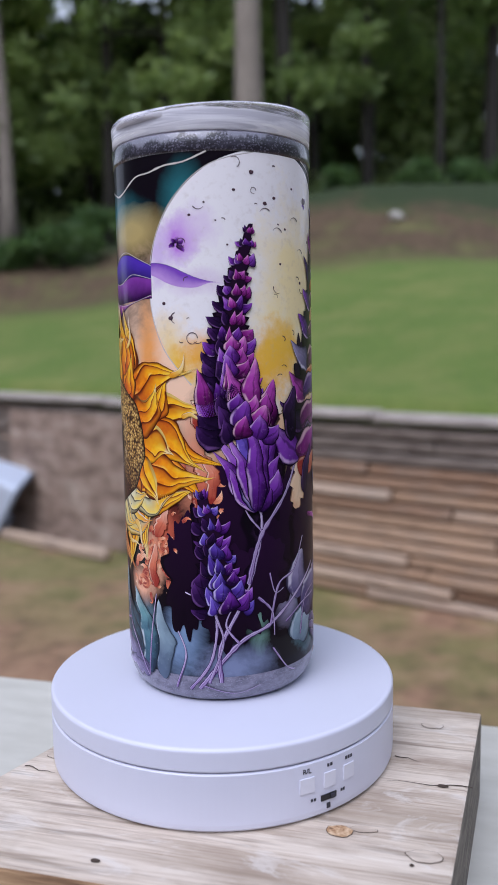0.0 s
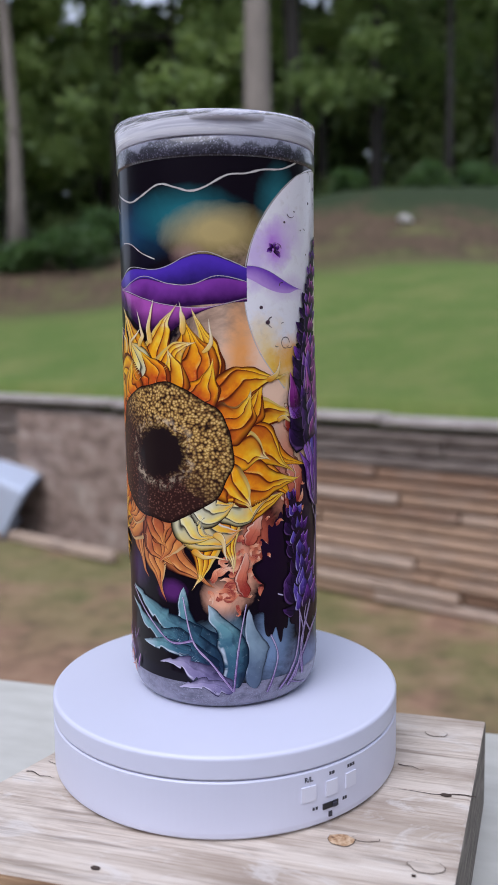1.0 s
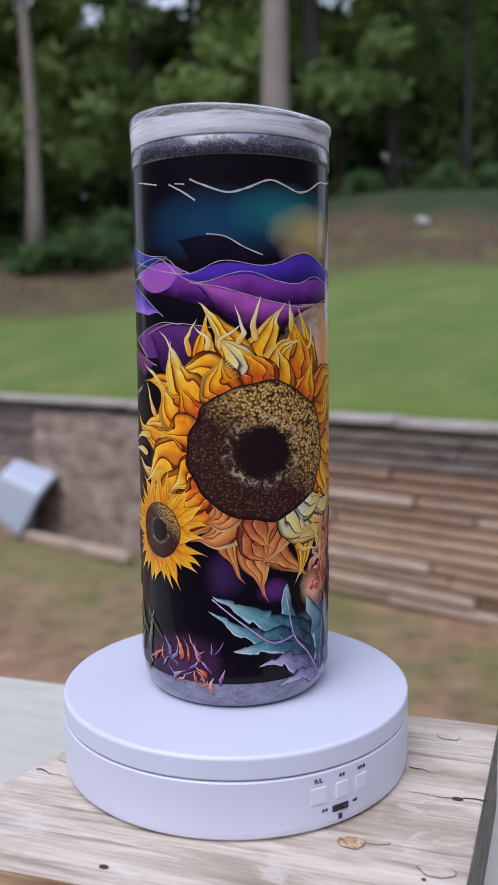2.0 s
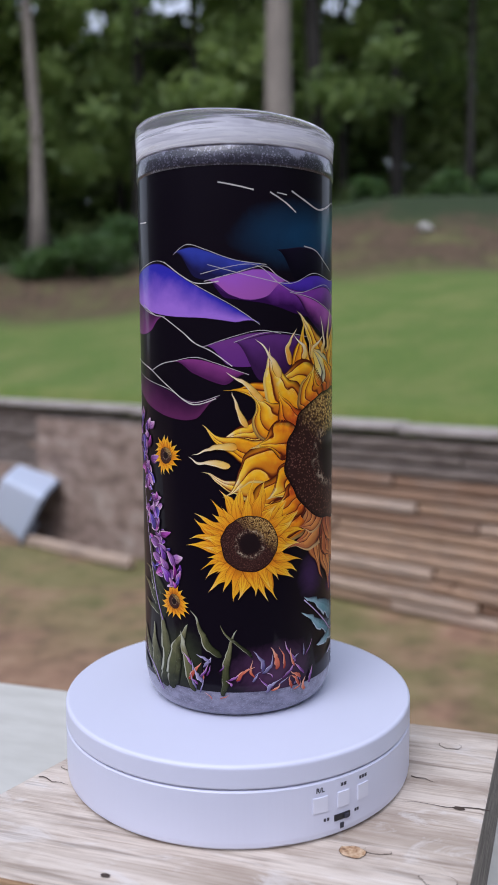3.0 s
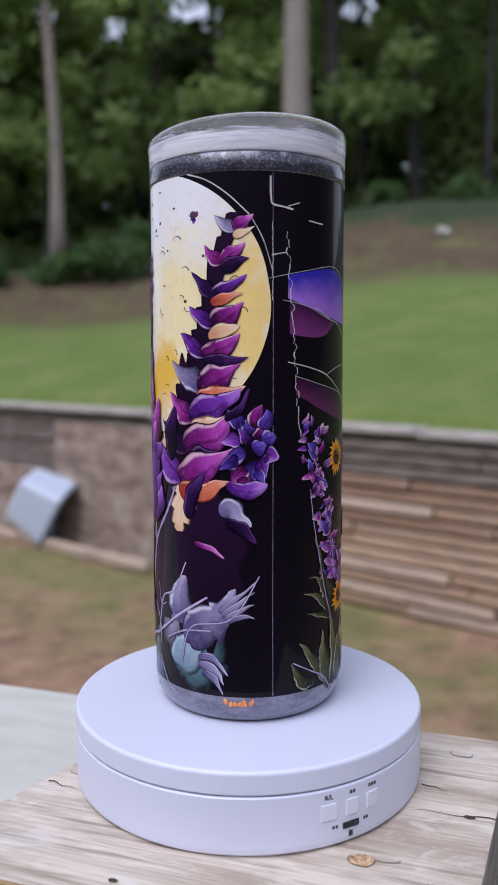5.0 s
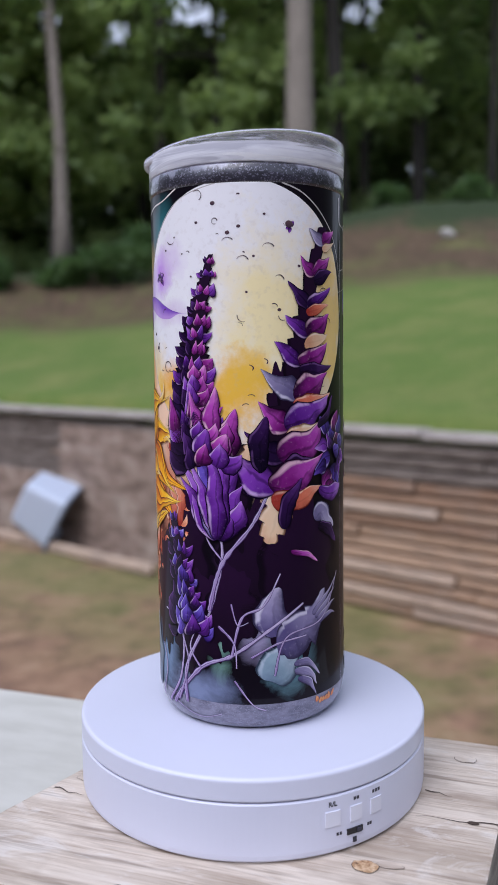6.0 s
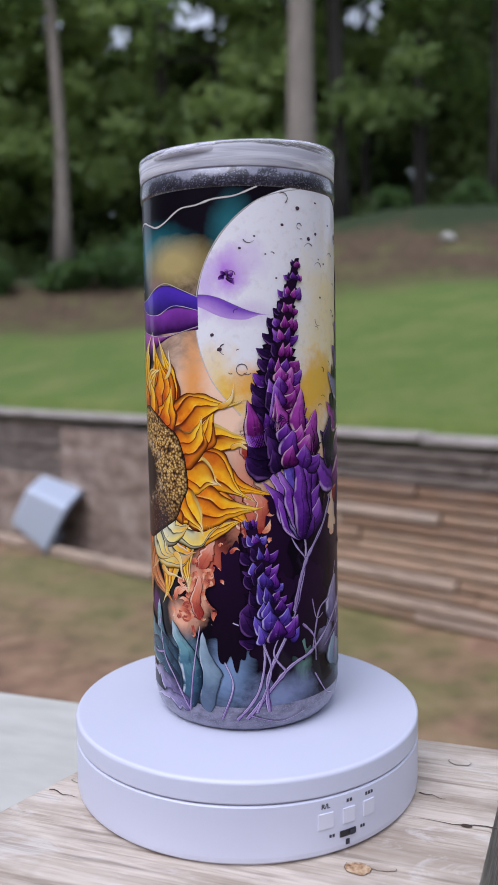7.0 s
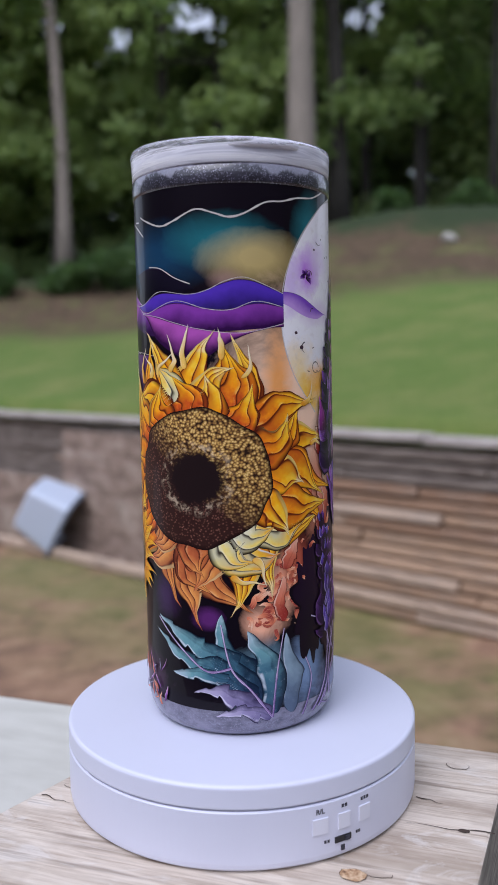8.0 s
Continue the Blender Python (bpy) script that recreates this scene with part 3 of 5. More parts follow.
def build_turntable():
    tt = tagged(new("turntable"), "round white plastic motorised display turntable on the pine offcut", "turntable")
    R = TT_R
    v, f = lathe([(0.0, 0.001), (R - 0.006, 0.001), (R - 0.003, 0.0), (R - 0.0012, 0.0004), (R - 0.0002, 0.0014), (R, 0.003), (R, TT_SEAM - 0.0008), (R - 0.0005, TT_SEAM - 0.0003), (R - 0.002, TT_SEAM - 0.0003), (0.0, TT_SEAM - 0.0003)], 160)
    part("base", mesh_of("base", v, f, MAT["white"], False), tt)
    prof = [(0.0, TT_SEAM + 0.0003), (R - 0.002, TT_SEAM + 0.0003), (R - 0.0016, TT_SEAM + 0.0003), (R - 0.0004, TT_SEAM + 0.0003), (R - 0.0001, TT_SEAM + 0.0005), (R, TT_SEAM + 0.0008), (R, TT_SEAM + 0.0012), (R, TT_H - 0.0018)]
    for i in range(9):
        a = math.pi / 2 * i / 8
        prof.append((R - 0.0014 + 0.0014 * math.cos(a), TT_H - 0.0014 + 0.0014 * math.sin(a)))
    prof += [(R - 0.0018, TT_H), (R - 0.004, TT_H), (0.0, TT_H)]
    v, f = lathe(prof, 160)
    platter = part("platter", mesh_of("platter", v, f, MAT["white"], True), tt, "smooth white rotating plate")
    for phi, w in ((0.425, 0.0066), (0.560, 0.0056), (0.690, 0.0058)):
        part("button", bent_plate(phi, 0.0128, w * 0.84, 0.0052, 0.0004, MAT["button"], "button"), tt, "small square white push button")
    # small printed marks above the buttons and beside the switch
    legend = bpy.data.curves.new("legend", "FONT")
    legend.body, legend.size, legend.align_x, legend.extrude = "R/L", 0.0023, "CENTER", 0.00003
    legend.offset = 0.00006
    legend.materials.append(MAT["print"])
    text = part("legend", legend, tt, "small dark printed letters")
    text.matrix_basis = on_drum(0.425, 0.0170, 0.00008)
    for phi, n, step in ((0.562, 2, 0.019), (0.692, 3, 0.019)):
        for k in range(n):
            part("mark", bent_plate(phi + (k - (n - 1) / 2) * step, 0.0178, 0.0009, 0.0011, 0.00012, MAT["print"], "mark"), tt)
    for phi in (0.452, 0.470, 0.640, 0.656):
        part("mark", bent_plate(phi, 0.0071, 0.0008, 0.0010, 0.00012, MAT["print"], "mark"), tt)
    sw = part("switch", bent_plate(0.553, 0.0068, 0.0064, 0.0020, 0.0004, MAT["slot"], "switch"), tt, "black sliding power switch")
    part("switch_knob", bent_plate(0.575, 0.0068, 0.0016, 0.0014, 0.0010, MAT["print"], "switch_knob"), sw)
    part("jack", bent_plate(0.552, 0.0036, 0.0014, 0.0018, 0.0003, MAT["print"], "jack"), tt)
    return tt, platter


turntable, platter = build_turntable()


# ---- the printed tumbler ----
MM = 0.637          # millimetres of print per degree round the cup
RB = 0.0362        # radius of the printed sheet
STEP = 2.4e-6


def cup(u, z, order):
    r = RB + order * STEP
    if z < 11.0:
        r -= 0.0040 * ((11.0 - z) / 11.0) ** 2.2
    a = radians(u)
    return (r * math.sin(a), -r * math.cos(a), z / 1000)


def swirl(u, z):
    """The painter's wavy hand: every petal and leaf outline wanders a little."""
    x = u * MM
    a = noise.noise_vector((x * 0.11, z * 0.11, 3.0))
    b = noise.noise_vector((x * 0.30, z * 0.30, 9.0))
    return u + (2.0 * a.x + 0.40 * b.x) / MM, z + 2.0 * a.y + 0.40 * b.y


class Print:
    """Pieces of one printed motif, laid over one another on the cup."""

    def __init__(self, order=0):
        self.v, self.f, self.uv, self.o = [], [], [], order

    def grid(self, fun, ns, nt):
        b = len(self.v)
        self.o += 1
        for i in range(ns + 1):
            for j in range(nt + 1):
                u, z = fun(i / ns, j / nt)
                self.v.append(cup(u, max(min(z, 192.8), 1.0), self.o))
                self.uv.append((i / ns, j / nt))
        for i in range(ns):
            for j in range(nt):
                k = b + i * (nt + 1) + j
                self.f.append((k, k + nt + 1, k + nt + 2, k + 1))

    def petal(self, cu, cz, ang, r0, length, width, bend=0.0, squash=1.0, tip=1.0, n=9, wave=0.0):
        """A curved petal: across it s runs 0..1, from its foot to its tip t runs 0..1."""
        a = radians(ang)
        x, y = r0 * math.cos(a) * squash, r0 * math.sin(a)
        line = []
        n = max(4, int(math.ceil(length / 0.75)))
        ph = (cu * 1.7 + ang) % 6.28
        for i in range(n + 1):
            t = i / n
            d = a + bend * (t - 0.15) * (0.55 + 0.9 * t) + wave * math.sin(6.0 * t + ph)
            line.append((x, y, d))
            x += length / n * math.cos(d)
            y += length / n * math.sin(d)

        def fun(s, t):
            px, py, d = line[min(int(round(t * n)), n)]
            w = width * (max(math.sin(math.pi * min(1, 0.12 + 0.88 * t) ** (0.85 * tip)), 0) ** lerp(0.7, 1.25 if tip < 1 else 0.8, t)) * (s - 0.5)
            return cu + (px - w * math.sin(d)) / MM, cz + py + w * math.cos(d)

        self.grid(fun, max(2, int(math.ceil(width / 0.75))), n)

    def ribbon(self, pts, width, taper=0.0, rough=0.0):
        """A thin line through (degree, millimetre) points."""
        p = np.array([(u * MM, z) for u, z in pts], dtype=float)
        out = []
        for i in range(len(p) - 1):
            p0, p1, p2, p3 = p[max(i - 1, 0)], p[i], p[i + 1], p[min(i + 2, len(p) - 1)]
            cuts = max(4, int(math.ceil(float(np.linalg.norm(p2 - p1)) / 0.8)))
            for k in range(cuts):
                t = k / cuts
                out.append(0.5 * (2 * p1 + (p2 - p0) * t + (2 * p0 - 5 * p1 + 4 * p2 - p3) * t * t + (3 * p1 - p0 - 3 * p2 + p3) * t ** 3))
        out.append(p[-1])
        out = np.array(out)
        tan = np.gradient(out, axis=0)
        tan /= np.linalg.norm(tan, axis=1)[:, None] + 1e-9
        m = len(out) - 1

        def fun(s, t):
            i = int(round(t * m))
            w = width * (1 - taper * t) * (0.65 + 0.7 * abs(noise.noise((out[i][0] * 0.3, out[i][1] * 0.3, 2.0)))) * (s - 0.5)
            jx = rough * noise.noise((out[i][0] * 0.9, out[i][1] * 0.9, 7.0))
            return (out[i][0] - tan[i][1] * w + jx) / MM, out[i][1] + tan[i][0] * w

        self.grid(fun, 3 if width > 0.9 else 1, m)

    def blade(self, pts, width, fat=0.35, sharp=1.1, jag=0.0, teeth=5):
        """A petal or leaf along a bent spine, with a round foot, a drawn-out tip and, where jag is set, toothed sides."""
        p = np.array([(u * MM, z) for u, z in pts], dtype=float)
        line = []
        for i in range(len(p) - 1):
            p0, p1, p2, p3 = p[max(i - 1, 0)], p[i], p[i + 1], p[min(i + 2, len(p) - 1)]
            cuts = max(4, int(math.ceil(float(np.linalg.norm(p2 - p1)) / 0.6)))
            for k in range(cuts):
                t = k / cuts
                line.append(0.5 * (2 * p1 + (p2 - p0) * t + (2 * p0 - 5 * p1 + 4 * p2 - p3) * t * t + (3 * p1 - p0 - 3 * p2 + p3) * t ** 3))
        line.append(p[-1])
        line = np.array(line)
        tan = np.gradient(line, axis=0)
        tan /= np.linalg.norm(tan, axis=1)[:, None] + 1e-9
        n = len(line) - 1
        ph = float(p[0][0] + 3.7 * p[-1][1])

        def fun(s, t):
            i = int(round(t * n))
            w = math.sqrt(max(1 - (1 - t / fat) ** 2, 0)) if t < fat else max(1 - (t - fat) / (1 - fat), 0) ** sharp * (1 + 0.55 * math.sin(math.pi * (t - fat) / (1 - fat)) * (sharp > 1.3))
            side = 1 if s > 0.5 else -1
            w *= 1 + 0.14 * noise.noise((ph, t * 4, side))
            if jag:
                w *= 1 - jag * (((t * teeth + 0.3 * side) % 1.0) ** 1.5)
            w *= width * (s - 0.5)
            return swirl((line[i][0] - tan[i][1] * w) / MM, line[i][1] + tan[i][0] * w)

        self.grid(fun, max(4, 2 * int(math.ceil(width / 1.4))), n)

    def band(self, u0, u1, top, bottom, step=1.2):
        """A ridge of hills between two gentle lines."""
        n = int((u1 - u0) / step)

        def at(pts, u):
            xs, ys = [q[0] for q in pts], [q[1] for q in pts]
            return float(np.mean([np.interp(u + d, xs, ys) for d in (-6, -3, 0, 3, 6)]))

        def fun(s, t):
            u = u0 + (u1 - u0) * s
            a, b = at(bottom, u), at(top, u)
            thick = max(b - a, 0.05)
            if u0 not in (117, 118, 122, -36):
                thick *= smooth01((u - u0) / 14.0) * 0.98 + 0.02
            if u1 != -36:
                thick *= smooth01((u1 - u) / 14.0) * 0.98 + 0.02
            return u, b - thick * (1 - t)

        self.grid(fun, n, 4)

    def disc(self, cu, cz, rx, ry, wob=0.0, nt=72, nr=10):
        b = len(self.v)
        self.o += 1
        for i in range(nr + 1):
            for k in range(nt):
                a = 2 * math.pi * k / nt
                q = i / nr * (1 + wob * noise.noise((3 * math.cos(a), 3 * math.sin(a), cu)))
                self.v.append(cup(cu + q * rx * math.cos(a) / MM, min(cz + q * ry * math.sin(a), 192.8), self.o))
                self.uv.append((0.5 + 0.5 * i / nr * math.cos(a), 0.5 + 0.5 * i / nr * math.sin(a)))
        for i in range(nr):
            for k in range(nt):
                l = (k + 1) % nt
                self.f.append((b + i * nt + k, b + (i + 1) * nt + k, b + (i + 1) * nt + l, b + i * nt + l))

    def put(self, name, mat, parent, label=""):
        return part(name, mesh_of(name, self.v, self.f, mat, True, self.uv), parent, label)


# printed inks under a glossy resin coat
def ink(name):
    m = Nodes(name, 0.35, Coat_Weight=0.24, Coat_Roughness=0.04)
    m.set(m.bsdf, "Specular IOR Level", 0.06)
    return m


def cup_uz(m):
    x, y, z = m.xyz(m.coord())
    u = m.math("MULTIPLY", m.math("ARCTAN2", x, m.math("MULTIPLY", y, -1.0)), 57.29578)
    return u, m.math("MULTIPLY", z, 1000.0)


def wash(m, u, z, base, blobs, rough_noise, ragged=1.5):
    """Soft areas of colour: (degree, millimetre, half sizes, colour, strength)."""
    c = base
    for u0, z0, su, sz, col, k in blobs:
        du = m.math("DIVIDE", m.math("SUBTRACT", u, u0), su)
        dz = m.math("DIVIDE", m.math("SUBTRACT", z, z0), sz)
        d = m.math("SQRT", m.math("ADD", m.math("MULTIPLY", du, du), m.math("MULTIPLY", dz, dz)))
        d = m.math("ADD", d, m.math("MULTIPLY", m.math("SUBTRACT", rough_noise, 0.5), ragged))
        c = m.mix(m.fade(d, 1.2, 0.3, 0.0, k), c, col)
    return c


def ground_ink():
    m = ink("printed_ground")
    u, z = cup_uz(m)
    n = m.noise(m.coord(), 70, 6, 0.65, 0.6)
    c = wash(m, u, z, (0.006, 0.004, 0.008), [
        (-112, 170, 45, 11, (0.012, 0.05, 0.11), 0.9), (-70, 174, 32, 9, (0.02, 0.14, 0.17), 1.0), (-16, 178, 13, 12, (0.03, 0.17, 0.20), 0.85),
        (-52, 168, 30, 9, (0.52, 0.40, 0.16), 0.9), (-68, 161, 10, 4, (0.36, 0.22, 0.20), 0.6)], n, 0.5)
    c = wash(m, u, z, c, [
        (-30, 120, 44, 36, (0.95, 0.64, 0.45), 1.0), (-40, 124, 9, 24, (0.84, 0.32, 0.04), 0.8), (-8, 84, 16, 22, (0.72, 0.27, 0.16), 0.9), (20, 95, 16, 12, (0.75, 0.45, 0.38), 0.8), (52, 80, 9, 13, (0.78, 0.55, 0.36), 1.0),
        (-40, 52, 9, 13, (0.90, 0.44, 0.28), 1.0), (-53, 42, 11, 7, (0.90, 0.46, 0.30), 1.0), (-82, 44, 10, 4, (0.14, 0.03, 0.20), 0.7), (-138, 18, 26, 9, (0.10, 0.04, 0.10), 0.7), (-112, 50, 10, 8, (0.05, 0.02, 0.08), 0.8), (-33, 64, 6, 12, (0.80, 0.24, 0.12), 0.9), (-28, 60, 10, 14, (0.5, 0.10, 0.06), 0.8),
        (-24, 24, 14, 15, (0.20, 0.29, 0.46), 1.0), (-52, 22, 20, 14, (0.14, 0.24, 0.32), 1.0), (8, 14, 24, 9, (0.22, 0.26, 0.42), 0.9),
        (22, 34, 9, 13, (0.20, 0.36, 0.30), 0.9), (33, 60, 12, 10, (0.10, 0.04, 0.14), 0.8), (44, 34, 12, 9, (0.32, 0.28, 0.44), 0.9), (168, 22, 16, 11, (0.05, 0.06, 0.03), 0.7), (62, 26, 16, 12, (0.16, 0.30, 0.36), 0.9)], n)
    return m.done(c)


def moon_ink():
    m = ink("printed_moon")
    u, z = cup_uz(m)
    n = m.noise(m.coord(), 110, 6, 0.65)
    c = wash(m, u, z, (0.87, 0.85, 0.88), [
        (50, 146, 34, 32, (0.92, 0.78, 0.42), 0.95), (95, 146, 22, 46, (0.90, 0.64, 0.20), 0.95), (36, 124, 16, 12, (0.88, 0.48, 0.06), 0.95), (-26, 126, 14, 14, (0.88, 0.66, 0.30), 0.9), (-20, 120, 8, 8, (0.90, 0.55, 0.04), 0.9), (14, 118, 46, 12, (0.86, 0.50, 0.06), 1.0), (-8, 127, 12, 7, (0.86, 0.42, 0.05), 0.9), (40, 128, 13, 10, (0.85, 0.52, 0.06), 0.9),
        (-18, 164, 11, 9, (0.50, 0.18, 0.75), 0.95), (-30, 160, 8, 12, (0.62, 0.45, 0.80), 0.8), (-8, 168, 12, 8, (0.72, 0.58, 0.82), 0.7), (-10, 150, 20, 5, (0.66, 0.50, 0.74), 0.6)], n)
    f = m.noise(m.coord(), 420, 4)
    return m.done(m.mix(m.fade(f, 0.55, 0.75, 0, 0.25), c, (0.5, 0.42, 0.38)))


def strip_ink(name, along, edge, vein=None, glint=None, vein_k=0.8, edge_at=0.80, shift=0.25):
    """A painted petal, leaf or floret: colour along it, veins, a dark edge and a light rim line."""
    m = ink(name)
    x, y, _ = m.xyz(m.coord("UV"))
    r = m.math("FRACT", m.math("ADD", m.node("NewGeometry", "Random Per Island"), m.node("ObjectInfo", "Random")))
    ofs = m.math("MULTIPLY", m.math("SUBTRACT", r, 0.5), shift)
    c = m.ramp(m.math("ADD", y, ofs), along)
    v = m.t.nodes.new("ShaderNodeCombineXYZ")
    m.set(v, 0, m.math("MULTIPLY", x, 7.0))
    m.set(v, 1, m.math("MULTIPLY", y, 1.6))
    m.set(v, 2, m.math("MULTIPLY", r, 40.0))
    n = m.noise(v.outputs[0], 1.5, 3, 0.55, 0.9)
    if vein:
        c = m.mix(m.fade(n, 0.52, 0.60, 0, vein_k), c, vein)
    if vein:
        wv = m.math("SINE", m.math("ADD", m.math("MULTIPLY", x, 17.0), m.math("ADD", m.math("MULTIPLY", n, 9.0), m.math("MULTIPLY", y, 4.0))))
        c = m.mix(m.math("MULTIPLY", m.fade(wv, 0.72, 0.95, 0, 0.8), m.fade(y, 0.95, 0.6)), c, vein)
    side = m.math("MULTIPLY", m.math("ABSOLUTE", m.math("SUBTRACT", x, 0.5)), 2.0)
    if glint:
        band = m.math("MULTIPLY", m.fade(x, 0.70, 0.76), m.fade(x, 0.86, 0.80))
        c = m.mix(m.math("MULTIPLY", band, 0.55), c, glint)
        c = m.mix(m.fade(n, 0.36, 0.26, 0, 0.25), c, glint)
        c = m.mix(m.fade(x, 0.45, 0.05, 0, 0.55), c, edge)
    c = m.mix(m.fade(side, edge_at, edge_at + 0.08), c, edge)
    return m.done(c)


def fold_ink(name, along, dark, pale, folds):
    """A painted flame-like petal: colour along it, dark folds that run together at the tip, one pale edge line."""
    m = ink(name)
    x, y, _ = m.xyz(m.coord("UV"))
    r = m.math("FRACT", m.math("ADD", m.node("NewGeometry", "Random Per Island"), m.node("ObjectInfo", "Random")))
    v = m.t.nodes.new("ShaderNodeCombineXYZ")
    m.set(v, 0, m.math("MULTIPLY", x, 1.3))
    m.set(v, 1, m.math("MULTIPLY", y, 1.5))
    m.set(v, 2, m.math("MULTIPLY", r, 60.0))
    n = m.noise(v.outputs[0], 1.0, 2, 0.45, 0.2)
    fine = m.noise(m.coord(), 330, 3, 0.55)
    f = m.math("ADD", y, m.math("ADD", m.math("MULTIPLY", m.math("SUBTRACT", r, 0.5), 0.36), m.math("MULTIPLY", m.math("SUBTRACT", fine, 0.5), 0.6)))
    c = m.ramp(f, along)
    wave = m.math("ADD", m.math("MULTIPLY", x, folds), m.math("ADD", m.math("MULTIPLY", n, 2.6), m.math("MULTIPLY", r, 7.0)))
    saw = m.math("FRACT", wave)
    # each fold: a broad shaded flank that ends in a dark line, then a lit crest
    c = m.mix(m.math("MULTIPLY", m.fade(saw, 0.30, 0.92, 0, 0.9), m.fade(y, 1.1, 0.7)), c, m.mix(0.35, along[1][1], dark))
    c = m.mix(m.math("MULTIPLY", m.fade(saw, 0.80, 0.93, 0, 0.95), m.fade(saw, 0.995, 0.96)), c, dark)
    c = m.mix(m.math("MULTIPLY", m.fade(saw, 0.16, 0.03, 0, 0.40), m.fade(fine, 0.44, 0.60)), c, pale)
    side = m.math("MULTIPLY", m.math("ABSOLUTE", m.math("SUBTRACT", x, 0.5)), 2.0)
    c = m.mix(m.fade(side, 0.74, 0.95), c, dark)
    rim = m.math("MULTIPLY", m.fade(x, 0.88, 0.93), m.math("MULTIPLY", m.fade(y, 0.25, 0.6), m.fade(r, 0.55, 0.65)))
    c = m.mix(m.math("MULTIPLY", rim, 0.7), c, pale)
    return m.done(c)


def shell_ink(name, along, rim, vein=0.30, flank=0.7):
    """A painted floret or leaf: soft washes, a dark flank, fine veins and a thin light rim."""
    m = ink(name)
    x, y, _ = m.xyz(m.coord("UV"))
    r = m.math("FRACT", m.math("ADD", m.node("NewGeometry", "Random Per Island"), m.node("ObjectInfo", "Random")))
    n = m.noise(m.coord(), 190, 3, 0.5, 0.5)
    fine = m.noise(m.coord(), 800, 3, 0.6)
    f = m.math("ADD", y, m.math("ADD", m.math("MULTIPLY", m.math("SUBTRACT", r, 0.5), 0.45), m.math("MULTIPLY", m.math("SUBTRACT", n, 0.5), 0.45)))
    c = m.ramp(f, along)
    dark = tuple(q * 0.35 for q in along[0][1])
    c = m.mix(m.fade(m.math("ADD", x, m.math("MULTIPLY", m.math("SUBTRACT", n, 0.5), 0.7)), 0.46, 0.08, 0, flank), c, dark)
    wv = m.math("SINE", m.math("ADD", m.math("MULTIPLY", x, 13.0), m.math("ADD", m.math("MULTIPLY", n, 3.0), m.math("MULTIPLY", y, 2.0))))
    c = m.mix(m.math("MULTIPLY", m.fade(wv, 0.70, 0.98, 0, vein * 1.8), m.fade(y, 0.9, 0.5)), c, dark)
    c = m.mix(m.fade(fine, 0.60, 0.75, 0, 0.15), c, rim)
    side = m.math("MULTIPLY", m.math("ABSOLUTE", m.math("SUBTRACT", x, 0.5)), 2.0)
    c = m.mix(m.math("MULTIPLY", m.fade(side, 0.78, 0.93), m.fade(fine, 0.25, 0.40)), c, dark)
    edge = m.math("MULTIPLY", m.math("MULTIPLY", m.fade(x, 0.80, 0.86), m.fade(x, 0.96, 0.91)), m.math("MULTIPLY", m.fade(n, 0.36, 0.50), m.fade(y, 0.05, 0.3)))
    return m.done(m.mix(m.math("MULTIPLY", edge, 0.8), c, rim))


def seed_ink(name="printed_seeds", lit=0.0):
    m = ink(name)
    uv = m.coord("UV")
    x, y, _ = m.xyz(uv)
    dx, dy = m.math("SUBTRACT", x, 0.5), m.math("SUBTRACT", y, 0.5)
    rad = m.math("MULTIPLY", m.math("SQRT", m.math("ADD", m.math("MULTIPLY", dx, dx), m.math("MULTIPLY", dy, dy))), 2.0)
    vor = m.node("TexVoronoi", 0, (), Vector=uv, Scale=52.0, Randomness=1.0)
    n = m.noise(uv, 16, 5, 0.7, 0.6)
    light = m.math("ADD", m.math("MULTIPLY", dx, 1.0), m.math("MULTIPLY", dy, 1.1))
    gold = m.ramp(vor, [(0.0, (0.88, 0.72, 0.36)), (0.32, (0.62, 0.39, 0.11)), (0.58, (0.22, 0.11, 0.035)), (0.85, (0.025, 0.012, 0.009))])
    dark = m.ramp(vor, [(0.0, (0.34, 0.17, 0.13)), (0.18, (0.13, 0.055, 0.04)), (0.45, (0.035, 0.014, 0.012))])
    k = m.math("ADD", light, m.math("MULTIPLY", m.math("SUBTRACT", n, 0.5), 0.5))
    c = m.mix(m.fade(k, -0.10 + lit, 0.30 + lit), dark, gold)
    ring = m.math("MULTIPLY", m.fade(rad, 0.38, 0.44), m.fade(rad, 0.56, 0.46))
    c = m.mix(m.math("MULTIPLY", ring, m.fade(n, 0.48, 0.62, 0, 0.7)), c, (0.60, 0.48, 0.34))
    c = m.mix(m.fade(m.math("ADD", rad, m.math("MULTIPLY", m.math("SUBTRACT", n, 0.5), 0.30)), 0.44, 0.33), c, (0.016, 0.009, 0.010))
    c = m.mix(m.fade(rad, 0.93, 0.99), c, (0.012, 0.006, 0.006))
    return m.done(c)


